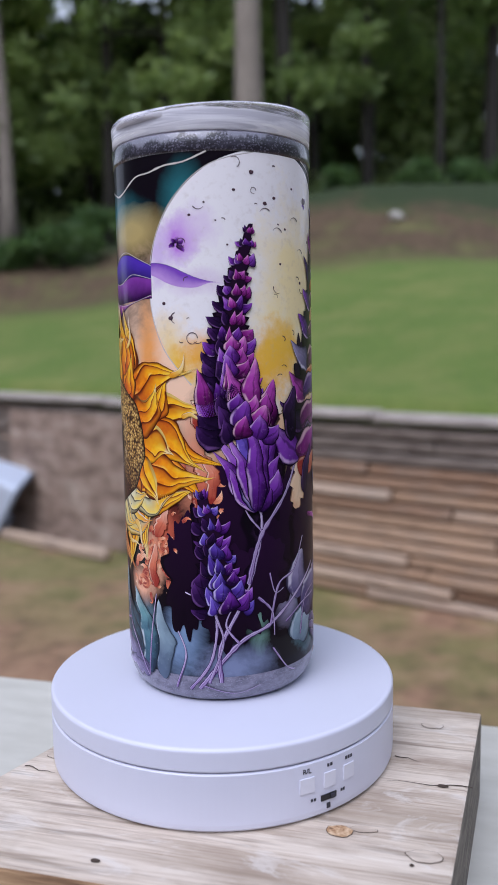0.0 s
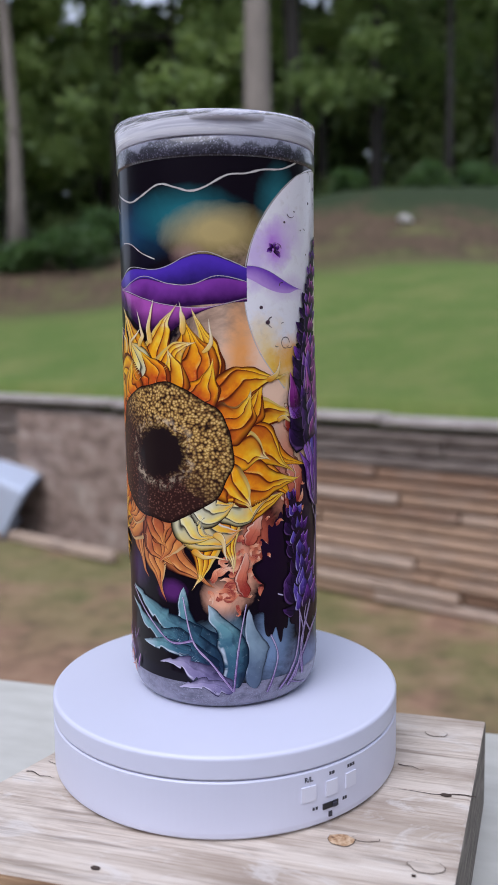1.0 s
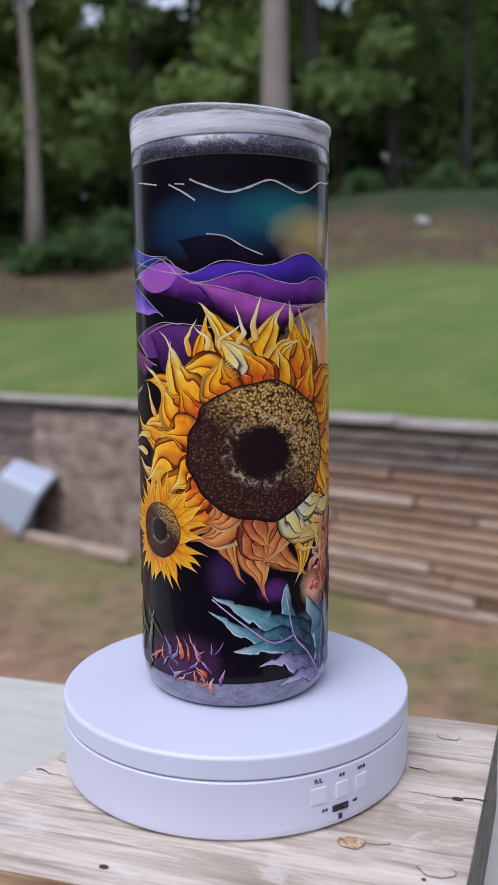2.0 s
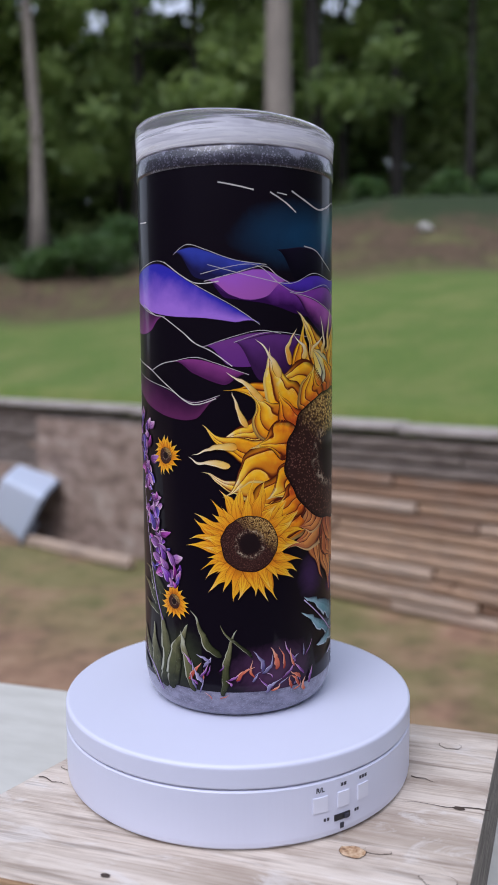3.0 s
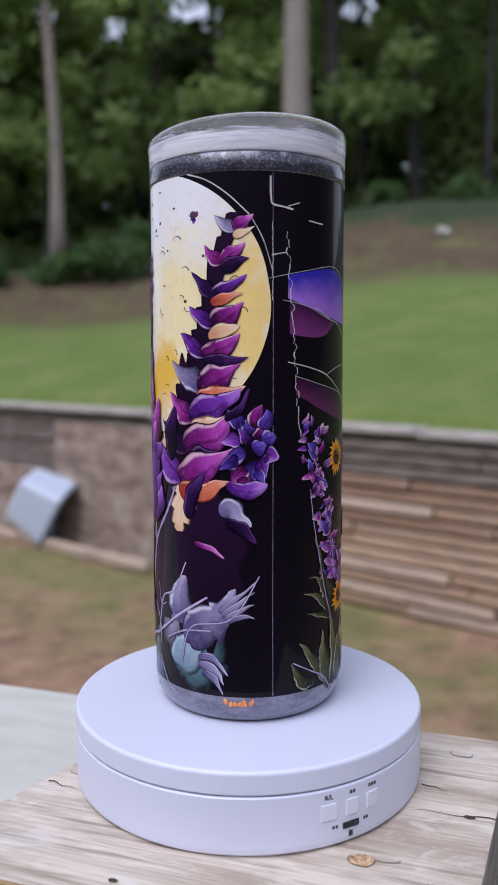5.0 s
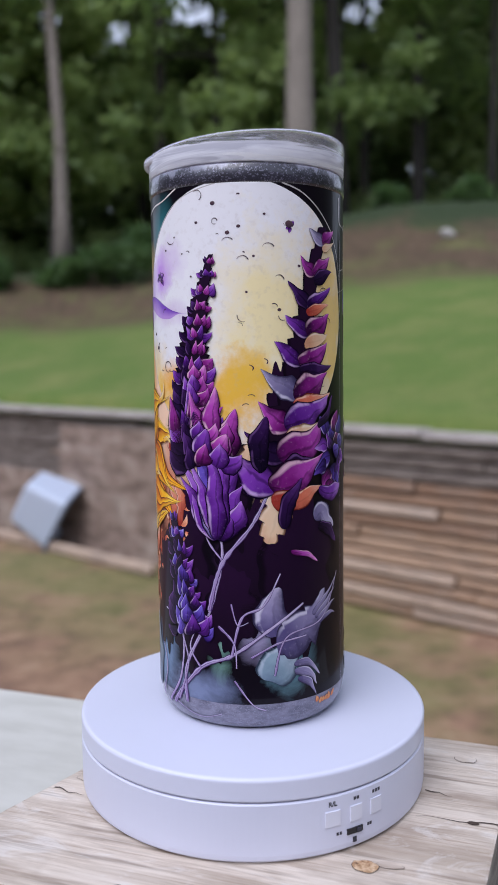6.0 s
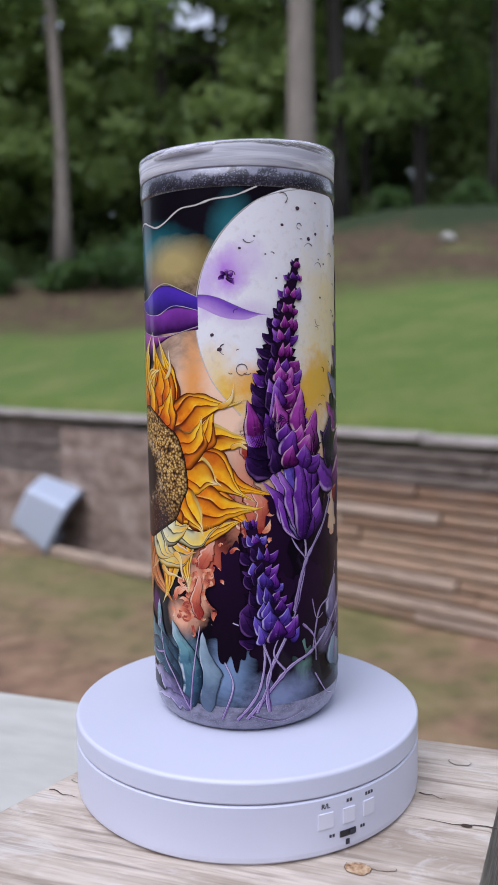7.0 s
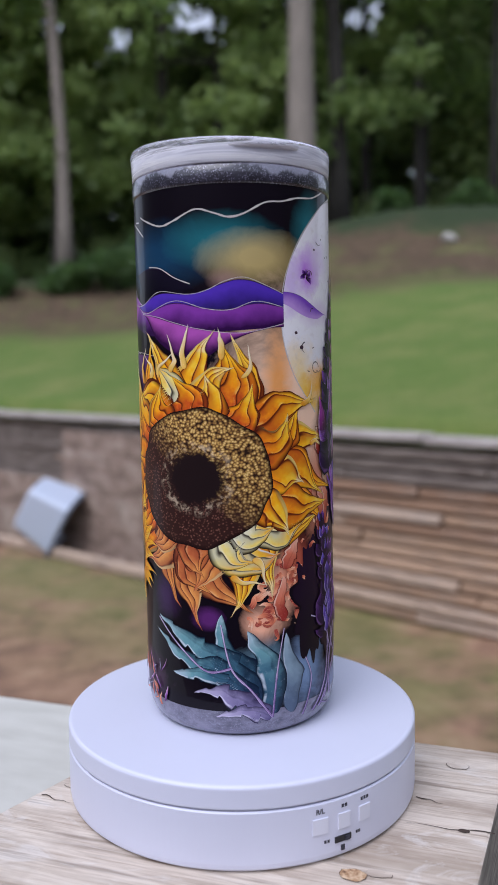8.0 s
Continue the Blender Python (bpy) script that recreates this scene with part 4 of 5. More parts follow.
def glitter(name, a, b, drips=False):
    m = Nodes(name, 0.4, Coat_Weight=0.8, Coat_Roughness=0.06)
    p = m.coord()
    vor = m.node("TexVoronoi", 1, (), Vector=p, Scale=2400.0)
    n = m.noise(m.mapped(p, (1, 1, 2)), 160, 5, 0.7)
    s = m.xyz(vor)[0]
    c = m.mix(m.fade(n, 0.35, 0.65), a, b)
    c = m.mix(m.fade(s, 0.75, 0.95, 0, 0.6), c, (0.30, 0.29, 0.38))
    if drips:
        z = m.xyz(p)[2]
        big = m.noise(m.mapped(p, (1, 1, 0.25)), 75, 4, 0.6)
        zz = m.math("ADD", z, m.math("MULTIPLY", m.math("SUBTRACT", big, 0.5), 0.022))
        c = m.mix(m.fade(zz, 0.1986, 0.1998, 0, 0.6), c, (0.34, 0.34, 0.43))
    m.set(m.bsdf, "Metallic", m.fade(s, 0.75, 0.95, 0.0, 0.4))
    return m.done(c)


def lid_mat():
    m = Nodes("clear_lid_plastic", 0.10)
    p = m.coord()
    n = m.noise(m.mapped(p, (26, 26, 420)), 1.0, 4, 0.6, 0.8)
    z = m.xyz(p)[2]
    zz = m.math("ADD", z, m.math("MULTIPLY", m.math("SUBTRACT", n, 0.5), 0.022))
    m.set(m.bsdf, "Transmission Weight", m.fade(zz, 0.2052, 0.2072, 0.08, 0.86))
    m.set(m.bsdf, "IOR", 1.16)
    m.set(m.bsdf, "Roughness", m.fade(n, 0.4, 0.6, 0.06, 0.28))
    return m.done(m.ramp(n, [(0.34, (0.60, 0.60, 0.68)), (0.50, (0.86, 0.86, 0.93)), (0.66, (0.97, 0.97, 1.0))]))


YEL = [(0.0, (0.26, 0.025, 0.010)), (0.18, (0.66, 0.11, 0.014)), (0.40, (0.90, 0.30, 0.006)), (0.64, (0.97, 0.49, 0.008)), (0.86, (0.97, 0.64, 0.05)), (1.0, (0.92, 0.76, 0.38))]
INK = {
    "ground": ground_ink(), "moon": moon_ink(), "seeds": seed_ink(), "seeds_dark": seed_ink("printed_dark_seeds", 0.30),
    "petal": fold_ink("printed_petal", YEL, (0.085, 0.013, 0.006), (0.97, 0.72, 0.20), 2.6),
    "petal_red": fold_ink("printed_red_petal", [(0.0, (0.14, 0.03, 0.02)), (0.35, (0.52, 0.13, 0.045)), (0.75, (0.76, 0.32, 0.08)), (1.0, (0.55, 0.14, 0.06))], (0.06, 0.012, 0.010), (0.88, 0.58, 0.26), 3.0),
    "petal_pale": fold_ink("printed_pale_petal", [(0.0, (0.14, 0.15, 0.05)), (0.22, (0.80, 0.77, 0.55)), (0.5, (0.90, 0.72, 0.18)), (0.8, (0.88, 0.48, 0.03)), (1.0, (0.80, 0.30, 0.03))], (0.03, 0.02, 0.012), (0.95, 0.92, 0.80), 2.4),
    "flame": strip_ink("printed_flame", [(0.0, (0.30, 0.04, 0.035)), (0.3, (0.70, 0.20, 0.10)), (0.6, (0.88, 0.42, 0.24)), (1.0, (0.90, 0.62, 0.44))], (0.66, 0.22, 0.13), (0.66, 0.20, 0.12), None, 0.5, 0.90, 0.9),
    "small_petal": strip_ink("printed_small_petal", [(0.0, (0.22, 0.05, 0.01)), (0.35, (0.80, 0.30, 0.01)), (0.75, (0.90, 0.52, 0.02)), (1.0, (0.92, 0.70, 0.20))], (0.30, 0.07, 0.01), (0.62, 0.17, 0.008), None, 0.7, 0.88),
    "violet": shell_ink("printed_violet_floret", [(0.0, (0.016, 0.004, 0.04)), (0.3, (0.09, 0.015, 0.21)), (0.7, (0.22, 0.05, 0.44)), (1.0, (0.44, 0.20, 0.66))], (0.62, 0.42, 0.74)),
    "magenta": shell_ink("printed_magenta_floret", [(0.0, (0.03, 0.004, 0.035)), (0.3, (0.20, 0.015, 0.19)), (0.7, (0.46, 0.07, 0.46)), (1.0, (0.70, 0.26, 0.62))], (0.80, 0.52, 0.62)),
    "blue": shell_ink("printed_blue_floret", [(0.0, (0.02, 0.008, 0.08)), (0.4, (0.09, 0.04, 0.34)), (0.8, (0.17, 0.11, 0.56)), (1.0, (0.36, 0.28, 0.76))], (0.56, 0.48, 0.82)),
    "pink": shell_ink("printed_pink_floret", [(0.0, (0.14, 0.03, 0.16)), (0.35, (0.30, 0.12, 0.42)), (0.65, (0.52, 0.22, 0.50)), (1.0, (0.74, 0.54, 0.70))], (0.80, 0.64, 0.76)),
    "teal": shell_ink("printed_teal_leaf", [(0.0, (0.02, 0.04, 0.09)), (0.35, (0.06, 0.15, 0.22)), (0.65, (0.16, 0.34, 0.38)), (1.0, (0.50, 0.60, 0.68))], (0.62, 0.68, 0.76), 0.16),
    "lilac": shell_ink("printed_lilac_leaf", [(0.0, (0.10, 0.08, 0.20)), (0.5, (0.30, 0.26, 0.44)), (1.0, (0.55, 0.50, 0.66))], (0.68, 0.64, 0.78), 0.14),
    "olive": shell_ink("printed_olive_leaf", [(0.0, (0.015, 0.018, 0.010)), (0.4, (0.07, 0.075, 0.03)), (0.8, (0.20, 0.19, 0.09)), (1.0, (0.42, 0.42, 0.30))], (0.52, 0.52, 0.42), 0.12),
    "shade": shell_ink("printed_shaded_floret", [(0.0, (0.006, 0.003, 0.014)), (0.6, (0.028, 0.008, 0.06)), (1.0, (0.10, 0.03, 0.19))], (0.16, 0.07, 0.24)),
    "cream": shell_ink("printed_cream_patch", [(0.0, (0.60, 0.30, 0.17)), (0.4, (0.80, 0.56, 0.36)), (1.0, (0.86, 0.70, 0.54))], (0.88, 0.74, 0.60), 0.05, 0.0),
    "coral": shell_ink("printed_coral_patch", [(0.0, (0.34, 0.04, 0.03)), (0.4, (0.68, 0.18, 0.10)), (1.0, (0.86, 0.50, 0.36))], (0.88, 0.62, 0.48), 0.10, 0.2),
    "mist": shell_ink("printed_misty_patch", [(0.0, (0.10, 0.14, 0.22)), (0.5, (0.26, 0.36, 0.44)), (1.0, (0.44, 0.50, 0.60))], (0.50, 0.56, 0.66), 0.0, 0.35),
    "whisker": shell_ink("printed_cream_tip", [(0.0, (0.80, 0.34, 0.02)), (0.35, (0.86, 0.58, 0.14)), (1.0, (0.88, 0.80, 0.62))], (0.92, 0.86, 0.70), 0.0, 0.3),
    "dark": strip_ink("printed_dark_shape", [(0.0, (0.008, 0.004, 0.010)), (1.0, (0.020, 0.006, 0.028))], (0.006, 0.003, 0.008)),
    "stem": strip_ink("printed_stem", [(0.0, (0.36, 0.26, 0.50)), (0.5, (0.50, 0.42, 0.62)), (1.0, (0.62, 0.54, 0.74))], (0.05, 0.02, 0.10), (0.10, 0.03, 0.20), (0.72, 0.64, 0.84), 0.6, 0.7),
    "line": strip_ink("printed_pale_line", [(0.0, (0.50, 0.47, 0.46)), (1.0, (0.62, 0.58, 0.55))], (0.30, 0.27, 0.26), None, None, 0, 0.9),
    "fleck": strip_ink("printed_dark_fleck", [(0.0, (0.05, 0.03, 0.05)), (1.0, (0.12, 0.07, 0.08))], (0.2, 0.15, 0.16), None, None, 0, 0.9),
    "orange": strip_ink("printed_orange_scrap", [(0.0, (0.70, 0.16, 0.05)), (1.0, (0.86, 0.36, 0.14))], (0.55, 0.12, 0.05), (0.9, 0.5, 0.2)),
    "rim": glitter("dark_glitter", (0.012, 0.011, 0.02), (0.045, 0.042, 0.065), True),
    "foot": glitter("grey_glitter", (0.10, 0.095, 0.15), (0.24, 0.23, 0.32)),
    "lid": lid_mat(),
}


class Leaves:
    """Painted leaves, each a part of its own."""

    def __init__(self, order, mat, parent, label, name="leaf_print"):
        self.order, self.mat, self.parent, self.label, self.name = order, mat, parent, label, name

    def blade(self, *a, **k):
        one = Print(self.order)
        one.blade(*a, **k)
        one.put(self.name, self.mat, self.parent, self.label)
        self.order += 1


def hill_ink(name, low, high):
    m = ink(name)
    x, y, _ = m.xyz(m.coord("UV"))
    n = m.noise(m.coord(), 120, 4)
    f = m.math("ADD", y, m.math("MULTIPLY", m.math("SUBTRACT", n, 0.5), 0.7))
    c = m.ramp(f, [(0.15, low), (0.85, high)])
    return m.done(m.mix(m.fade(y, 0.965, 0.99), c, (0.02, 0.01, 0.03)))


def spike(pts, half, rows, inks, seed, parent, label, order, tip=2.2, big=1.0):
    """A painted lavender spike: a ragged dark core and shell-like florets, each a part of its own, growing towards the foot."""
    rnd = random.Random(seed)
    zs, us = [p[1] for p in pts], [p[0] for p in pts]
    top = zs[-1]

    def mid(t):
        z = lerp(zs[0], top, t)
        return float(np.interp(z, zs, us)), z

    def core(s, t):
        u, z = mid(t)
        w = (half * (1 - t) ** 0.95 + tip * 0.4) * (0.86 + 0.35 * ((t * rows * 1.6 + (0.5 if s > 0.5 else 0)) % 1.0)) * (0.6 + 0.4 * smooth01(t * 6))
        return u + w * (s * 2 - 1) / MM, z

    back = Print(order)
    back.grid(core, 24, int((top - zs[0]) / 0.4))
    back.put("lavender_core", INK["dark"], parent, "black ragged core of a painted lavender spike")
    k = order + 4
    for i in range(rows, -1, -1):
        t = i / rows
        t = 1 - (1 - t) ** 0.86
        u, z = mid(min(t, 0.985))
        w = half * (1 - t) ** 0.95 + tip * 0.3
        ln = (lerp(0.92 * half, tip * 1.2, t ** 0.8)) * big
        for sd in (-1, 1, -0.45, 0.5, 0):
            q = ln * rnd.uniform(0.85, 1.2)
            a = radians(90 - sd * rnd.uniform(34, 66) + rnd.uniform(-10, 10))
            if sd < -0.3:
                ik = "shade" if rnd.random() < (0.85 if sd == -1 else 0.5) else inks[0]
            elif sd > 0:
                ik = inks[-1] if rnd.random() < 0.75 else inks[0]
            else:
                ik = inks[rnd.randrange(len(inks))] if rnd.random() < 0.85 else "shade"
            bu, bz = u + (sd * 0.62 * w + rnd.uniform(-0.12, 0.12) * w) / MM, z - 0.25 * q + rnd.uniform(-0.5, 0.5)
            tu, tz = bu + q * math.cos(a) / MM, bz + q * math.sin(a)
            mu, mz = (bu + tu) / 2 + sd * 0.10 * q / MM, (bz + tz) / 2 - 0.04 * q
            one = Print(k)
            one.blade([(bu, bz), (mu, mz), (tu, tz)], q * rnd.uniform(0.75, 1.0), 0.36, rnd.uniform(0.95, 1.45))
            one.put("floret", INK[ik], parent, label if ik != "shade" else "dark shaded painted floret")
            k += 1
    return k


def big_petal(cu, cz, ang, r0, length, width, curl, squash, k, ik, parent, label):
    """One flame-shaped petal that curls to its tip."""
    a = radians(ang)
    pts = []
    x, y, d = r0 * math.cos(a) * squash, r0 * math.sin(a), a
    for i in range(5):
        pts.append((cu + x / MM, cz + y))
        x += length / 4 * math.cos(d)
        y += length / 4 * math.sin(d)
        d += curl * (0.15, 0.5, 0.2, -0.9)[min(i, 3)]
    one = Print(k)
    one.blade(pts, width, 0.32, 1.7)
    one.put("petal", INK[ik], parent, label)


def main_sunflower(cu, cz, rx, ry, seed, parent, order):
    rnd = random.Random(seed)
    k = order
    lab = "curling golden yellow and orange petal"
    for n, r0, ln, wd in ((21, 20, 33, 13), (18, 20, 27, 15), (15, 20, 17, 13)):
        a0 = rnd.uniform(0, 360 / n)
        for i in range(n):
            a = (a0 + 360 * i / n + rnd.uniform(-4, 4)) % 360
            ik, lb = "petal", lab
            length = ln * rnd.uniform(0.88, 1.14)
            if 284 < a < 322 and n != 21:
                ik, lb = "petal_pale", "curling cream and yellow petal"
            elif 232 < a < 284:
                ik, lb = "petal_red", "rust-red petal with a drawn-out tip"
                length *= 0.94
            elif 100 < a < 116 and n == 18:
                ik, lb = "petal_pale", "curling cream and green petal"
            elif 140 < a < 215:
                length *= 1.12
            elif a < 62 or a > 322:
                length *= 1.2
            k += 1
            big_petal(cu, cz, a, r0, length, wd * rnd.uniform(0.85, 1.2), rnd.choice((-1, 1)) * rnd.uniform(0.5, 1.25) * (1.3 if ik == "petal_pale" else 1.0), 1.08, k, ik, parent, lb)
    d = Print(k + 4)
    d.disc(cu, cz, rx, ry, 0.06, 165, 30)
    d.put("sunflower_disc", INK["seeds"], parent, "dark brown and gold seed disc")
    return k + 6


def small_sunflower(cu, cz, rx, ry, rings, seed, parent, order, label):
    rnd = random.Random(seed)
    k = order
    for n, r0, l0, l1, w in rings:
        a0 = rnd.uniform(0, 360 / n)
        for i in range(n):
            a = (a0 + 360 * i / n + rnd.uniform(-5, 5)) % 360
            k += 1
            big_petal(cu, cz, a, r0, rnd.uniform(l0, l1), w * rnd.uniform(0.85, 1.25), rnd.uniform(-0.4, 0.4), 1.0, k, "small_petal", parent, label)
    d = Print(k + 3)
    d.disc(cu, cz, rx, ry, 0.05, max(40, int(rx * 6)), max(6, int(rx * 1.1)))
    d.put("sunflower_disc", INK["seeds_dark"], parent, "dark brown seed disc")
    return k + 5


def build_tumbler():
    cup_ob = tagged(new("tumbler"), "tall glossy tumbler printed with sunflowers, lavender and a moon", "tumbler")
    prof = [(0.0, 0.0015), (0.026, 0.0012), (0.0295, 0.0), (0.0312, 0.0003), (0.0330, 0.0014), (0.0344, 0.0032), (0.0354, 0.0056), (0.0359, 0.0085), (0.0362, 0.0105), (0.0361, 0.0112), (0.0352, 0.0114)]
    v, f = lathe(prof, 128)
    part("foot", mesh_of("foot", v, f, INK["foot"], True), cup_ob, "lavender-grey glitter foot under clear resin")
    prof = [(0.0350, 0.0098), (RB - 0.00002, 0.0108), (RB - 0.00002, 0.0110)] + [(RB - 0.00002, 0.0112 + 0.1814 * (i / 12) ** 0.5 if i == 1 else 0.0112 + 0.1814 * (i - 1) / 11) for i in range(2, 13)] + [(RB - 0.00002, 0.1929), (RB - 0.00002, 0.1930)] + [(0.0352, 0.1934)]
    v, f = lathe(prof, 160)
    part("body", mesh_of("body", v, f, INK["ground"], True), cup_ob, "black wrap with painted sky glow")
    v, f = lathe([(0.0354, 0.1922), (0.0363, 0.1926), (0.0366, 0.1934), (0.0366, 0.1984), (0.0362, 0.1990), (0.0330, 0.1990)], 128)
    part("rim_band", mesh_of("rim_band", v, f, INK["rim"], True), cup_ob, "dark grey glitter band under the lid")
    # clear push-on lid with a raised edge
    prof = [(0.0332, 0.1992), (0.0361, 0.1992), (0.0364, 0.1996), (0.0366, 0.2040), (0.0368, 0.2066), (0.0368, 0.2080), (0.0365, 0.2092), (0.0358, 0.2098), (0.0349, 0.2096), (0.0343, 0.2082), (0.0340, 0.2030), (0.0330, 0.2022), (0.0, 0.2022), (0.0, 0.2006), (0.0326, 0.2004)]
    v, f = lathe(prof, 128, True)
    tab_u = radians(-45)
    # the rim slants down towards the tab
    v = [(x, y, z - 0.060 * max(0.0, (z - 0.1994) / 0.0104) * (x * math.sin(tab_u) - y * math.cos(tab_u))) for x, y, z in v]
    lid = part("lid", mesh_of("lid", v, f, INK["lid"], True), cup_ob, "clear plastic lid with a slanting raised rim")
    lip_v, lip_f = [], []
    for i in range(25):
        u = tab_u + radians(lerp(-21, 21, i / 24))
        out = 0.0018 * math.sin(math.pi * i / 24) ** 0.6
        for r, z in ((0.0362, 0.2036), (0.0364 + out, 0.2046), (0.0366 + out, 0.2058), (0.0363 + out, 0.2068), (0.0362, 0.2072)):
            lip_v.append((r * math.sin(u), -r * math.cos(u), z))
        if i:
            for q in range(4):
                b = 5 * i + q
                lip_f.append((b - 5, b, b + 1, b - 4))
    part("lip", mesh_of("lip", lip_v, lip_f, INK["lid"], True), lid, "frosted white drinking lip on the rim")

    # moon
    p = Print(2)
    p.disc(35, 149, 46, 45, 0.008, 260, 50)
    p.put("moon_print", INK["moon"], cup_ob, "pale full moon with yellow and violet stains")
    p = Print(6)
    rnd = random.Random(21)
    for _ in range(28):
        a, q = rnd.uniform(0, 2 * math.pi), 42 * math.sqrt(rnd.random())
        cu, cz, s = 35 + q * math.cos(a) / MM, 149 + q * math.sin(a), rnd.uniform(0.4, 1.7)
        g = rnd.uniform(0, 2 * math.pi)
        p.ribbon([(cu + s * math.cos(g + d) / MM, cz + s * 0.7 * math.sin(g + d)) for d in (0, 0.7, 1.4, 2.1)], rnd.uniform(0.2, 0.6))
    for cu, cz, s in ((64, 179, 1.5), (30, 176, 0.8), (36, 178, 0.7), (44, 168, 0.5), (58, 150, 0.7), (12, 180, 0.6), (-4, 176, 0.4), (2, 170, 0.35), (22, 186, 0.9), (50, 182, 0.5), (70, 165, 0.6), (-28, 143, 0.7), (-24, 138, 0.9), (40, 156, 0.5), (8, 162, 0.4), (-12, 172, 0.5)):
        p.disc(cu, cz, s, s * 0.8, 0.3, 16, 2)
    for u, z, r, a0, a1 in ((12.6, 189, 1.8, -60, 130), (-7, 176, 2.2, 210, 320), (23, 180, 1.0, 0, 300), (30, 172, 2.4, 40, 150), (38, 166, 2.2, 20, 150), (38, 148, 2.0, 170, 290), (-12, 131, 1.9, 0, 330),
                            (-21, 138, 1.8, 100, 260), (-17, 163, 1.5, 0, 320), (52, 170, 2.4, 30, 150), (58, 160, 1.8, 10, 140), (60, 148, 1.6, 180, 300), (88, 156, 2.0, 60, 200), (92, 146, 1.6, 0, 240), (84, 137, 1.5, 30, 220)):
        arc = [radians(lerp(a0, a1, i / 10)) for i in range(11)]
        p.ribbon([(u + r * math.cos(a) / MM, z + r * math.sin(a)) for a in arc], 0.42, 0.6)
    p.put("crater_print", INK["fleck"], cup_ob, "small dark crater flecks")
    p = Print(8)
    for ang in (20, -30, 75, 130, 190):
        p.petal(-20, 162.5, ang, 0.4, rnd.uniform(2.2, 4.0), 1.8, rnd.uniform(-1, 1))
    for ang in (60, 100, 140, 200, 250):
        p.petal(65, 178, ang, 0.2, rnd.uniform(1.6, 2.6), 1.5, 0.3)
    tagged(p.put("floret_print", INK["violet"], cup_ob, "small violet painted florets on the moon"), kind="stuff")
    p = Print(5)
    p.ribbon([(35 + 46.3 * math.cos(a) / MM, min(149 + 45.3 * math.sin(a), 192.6)) for a in [math.pi * (0.55 + 0.12 * i) for i in range(7)]], 0.45)
    p.put("moon_rim", INK["line"], cup_ob, "thin pale rim of the moon")

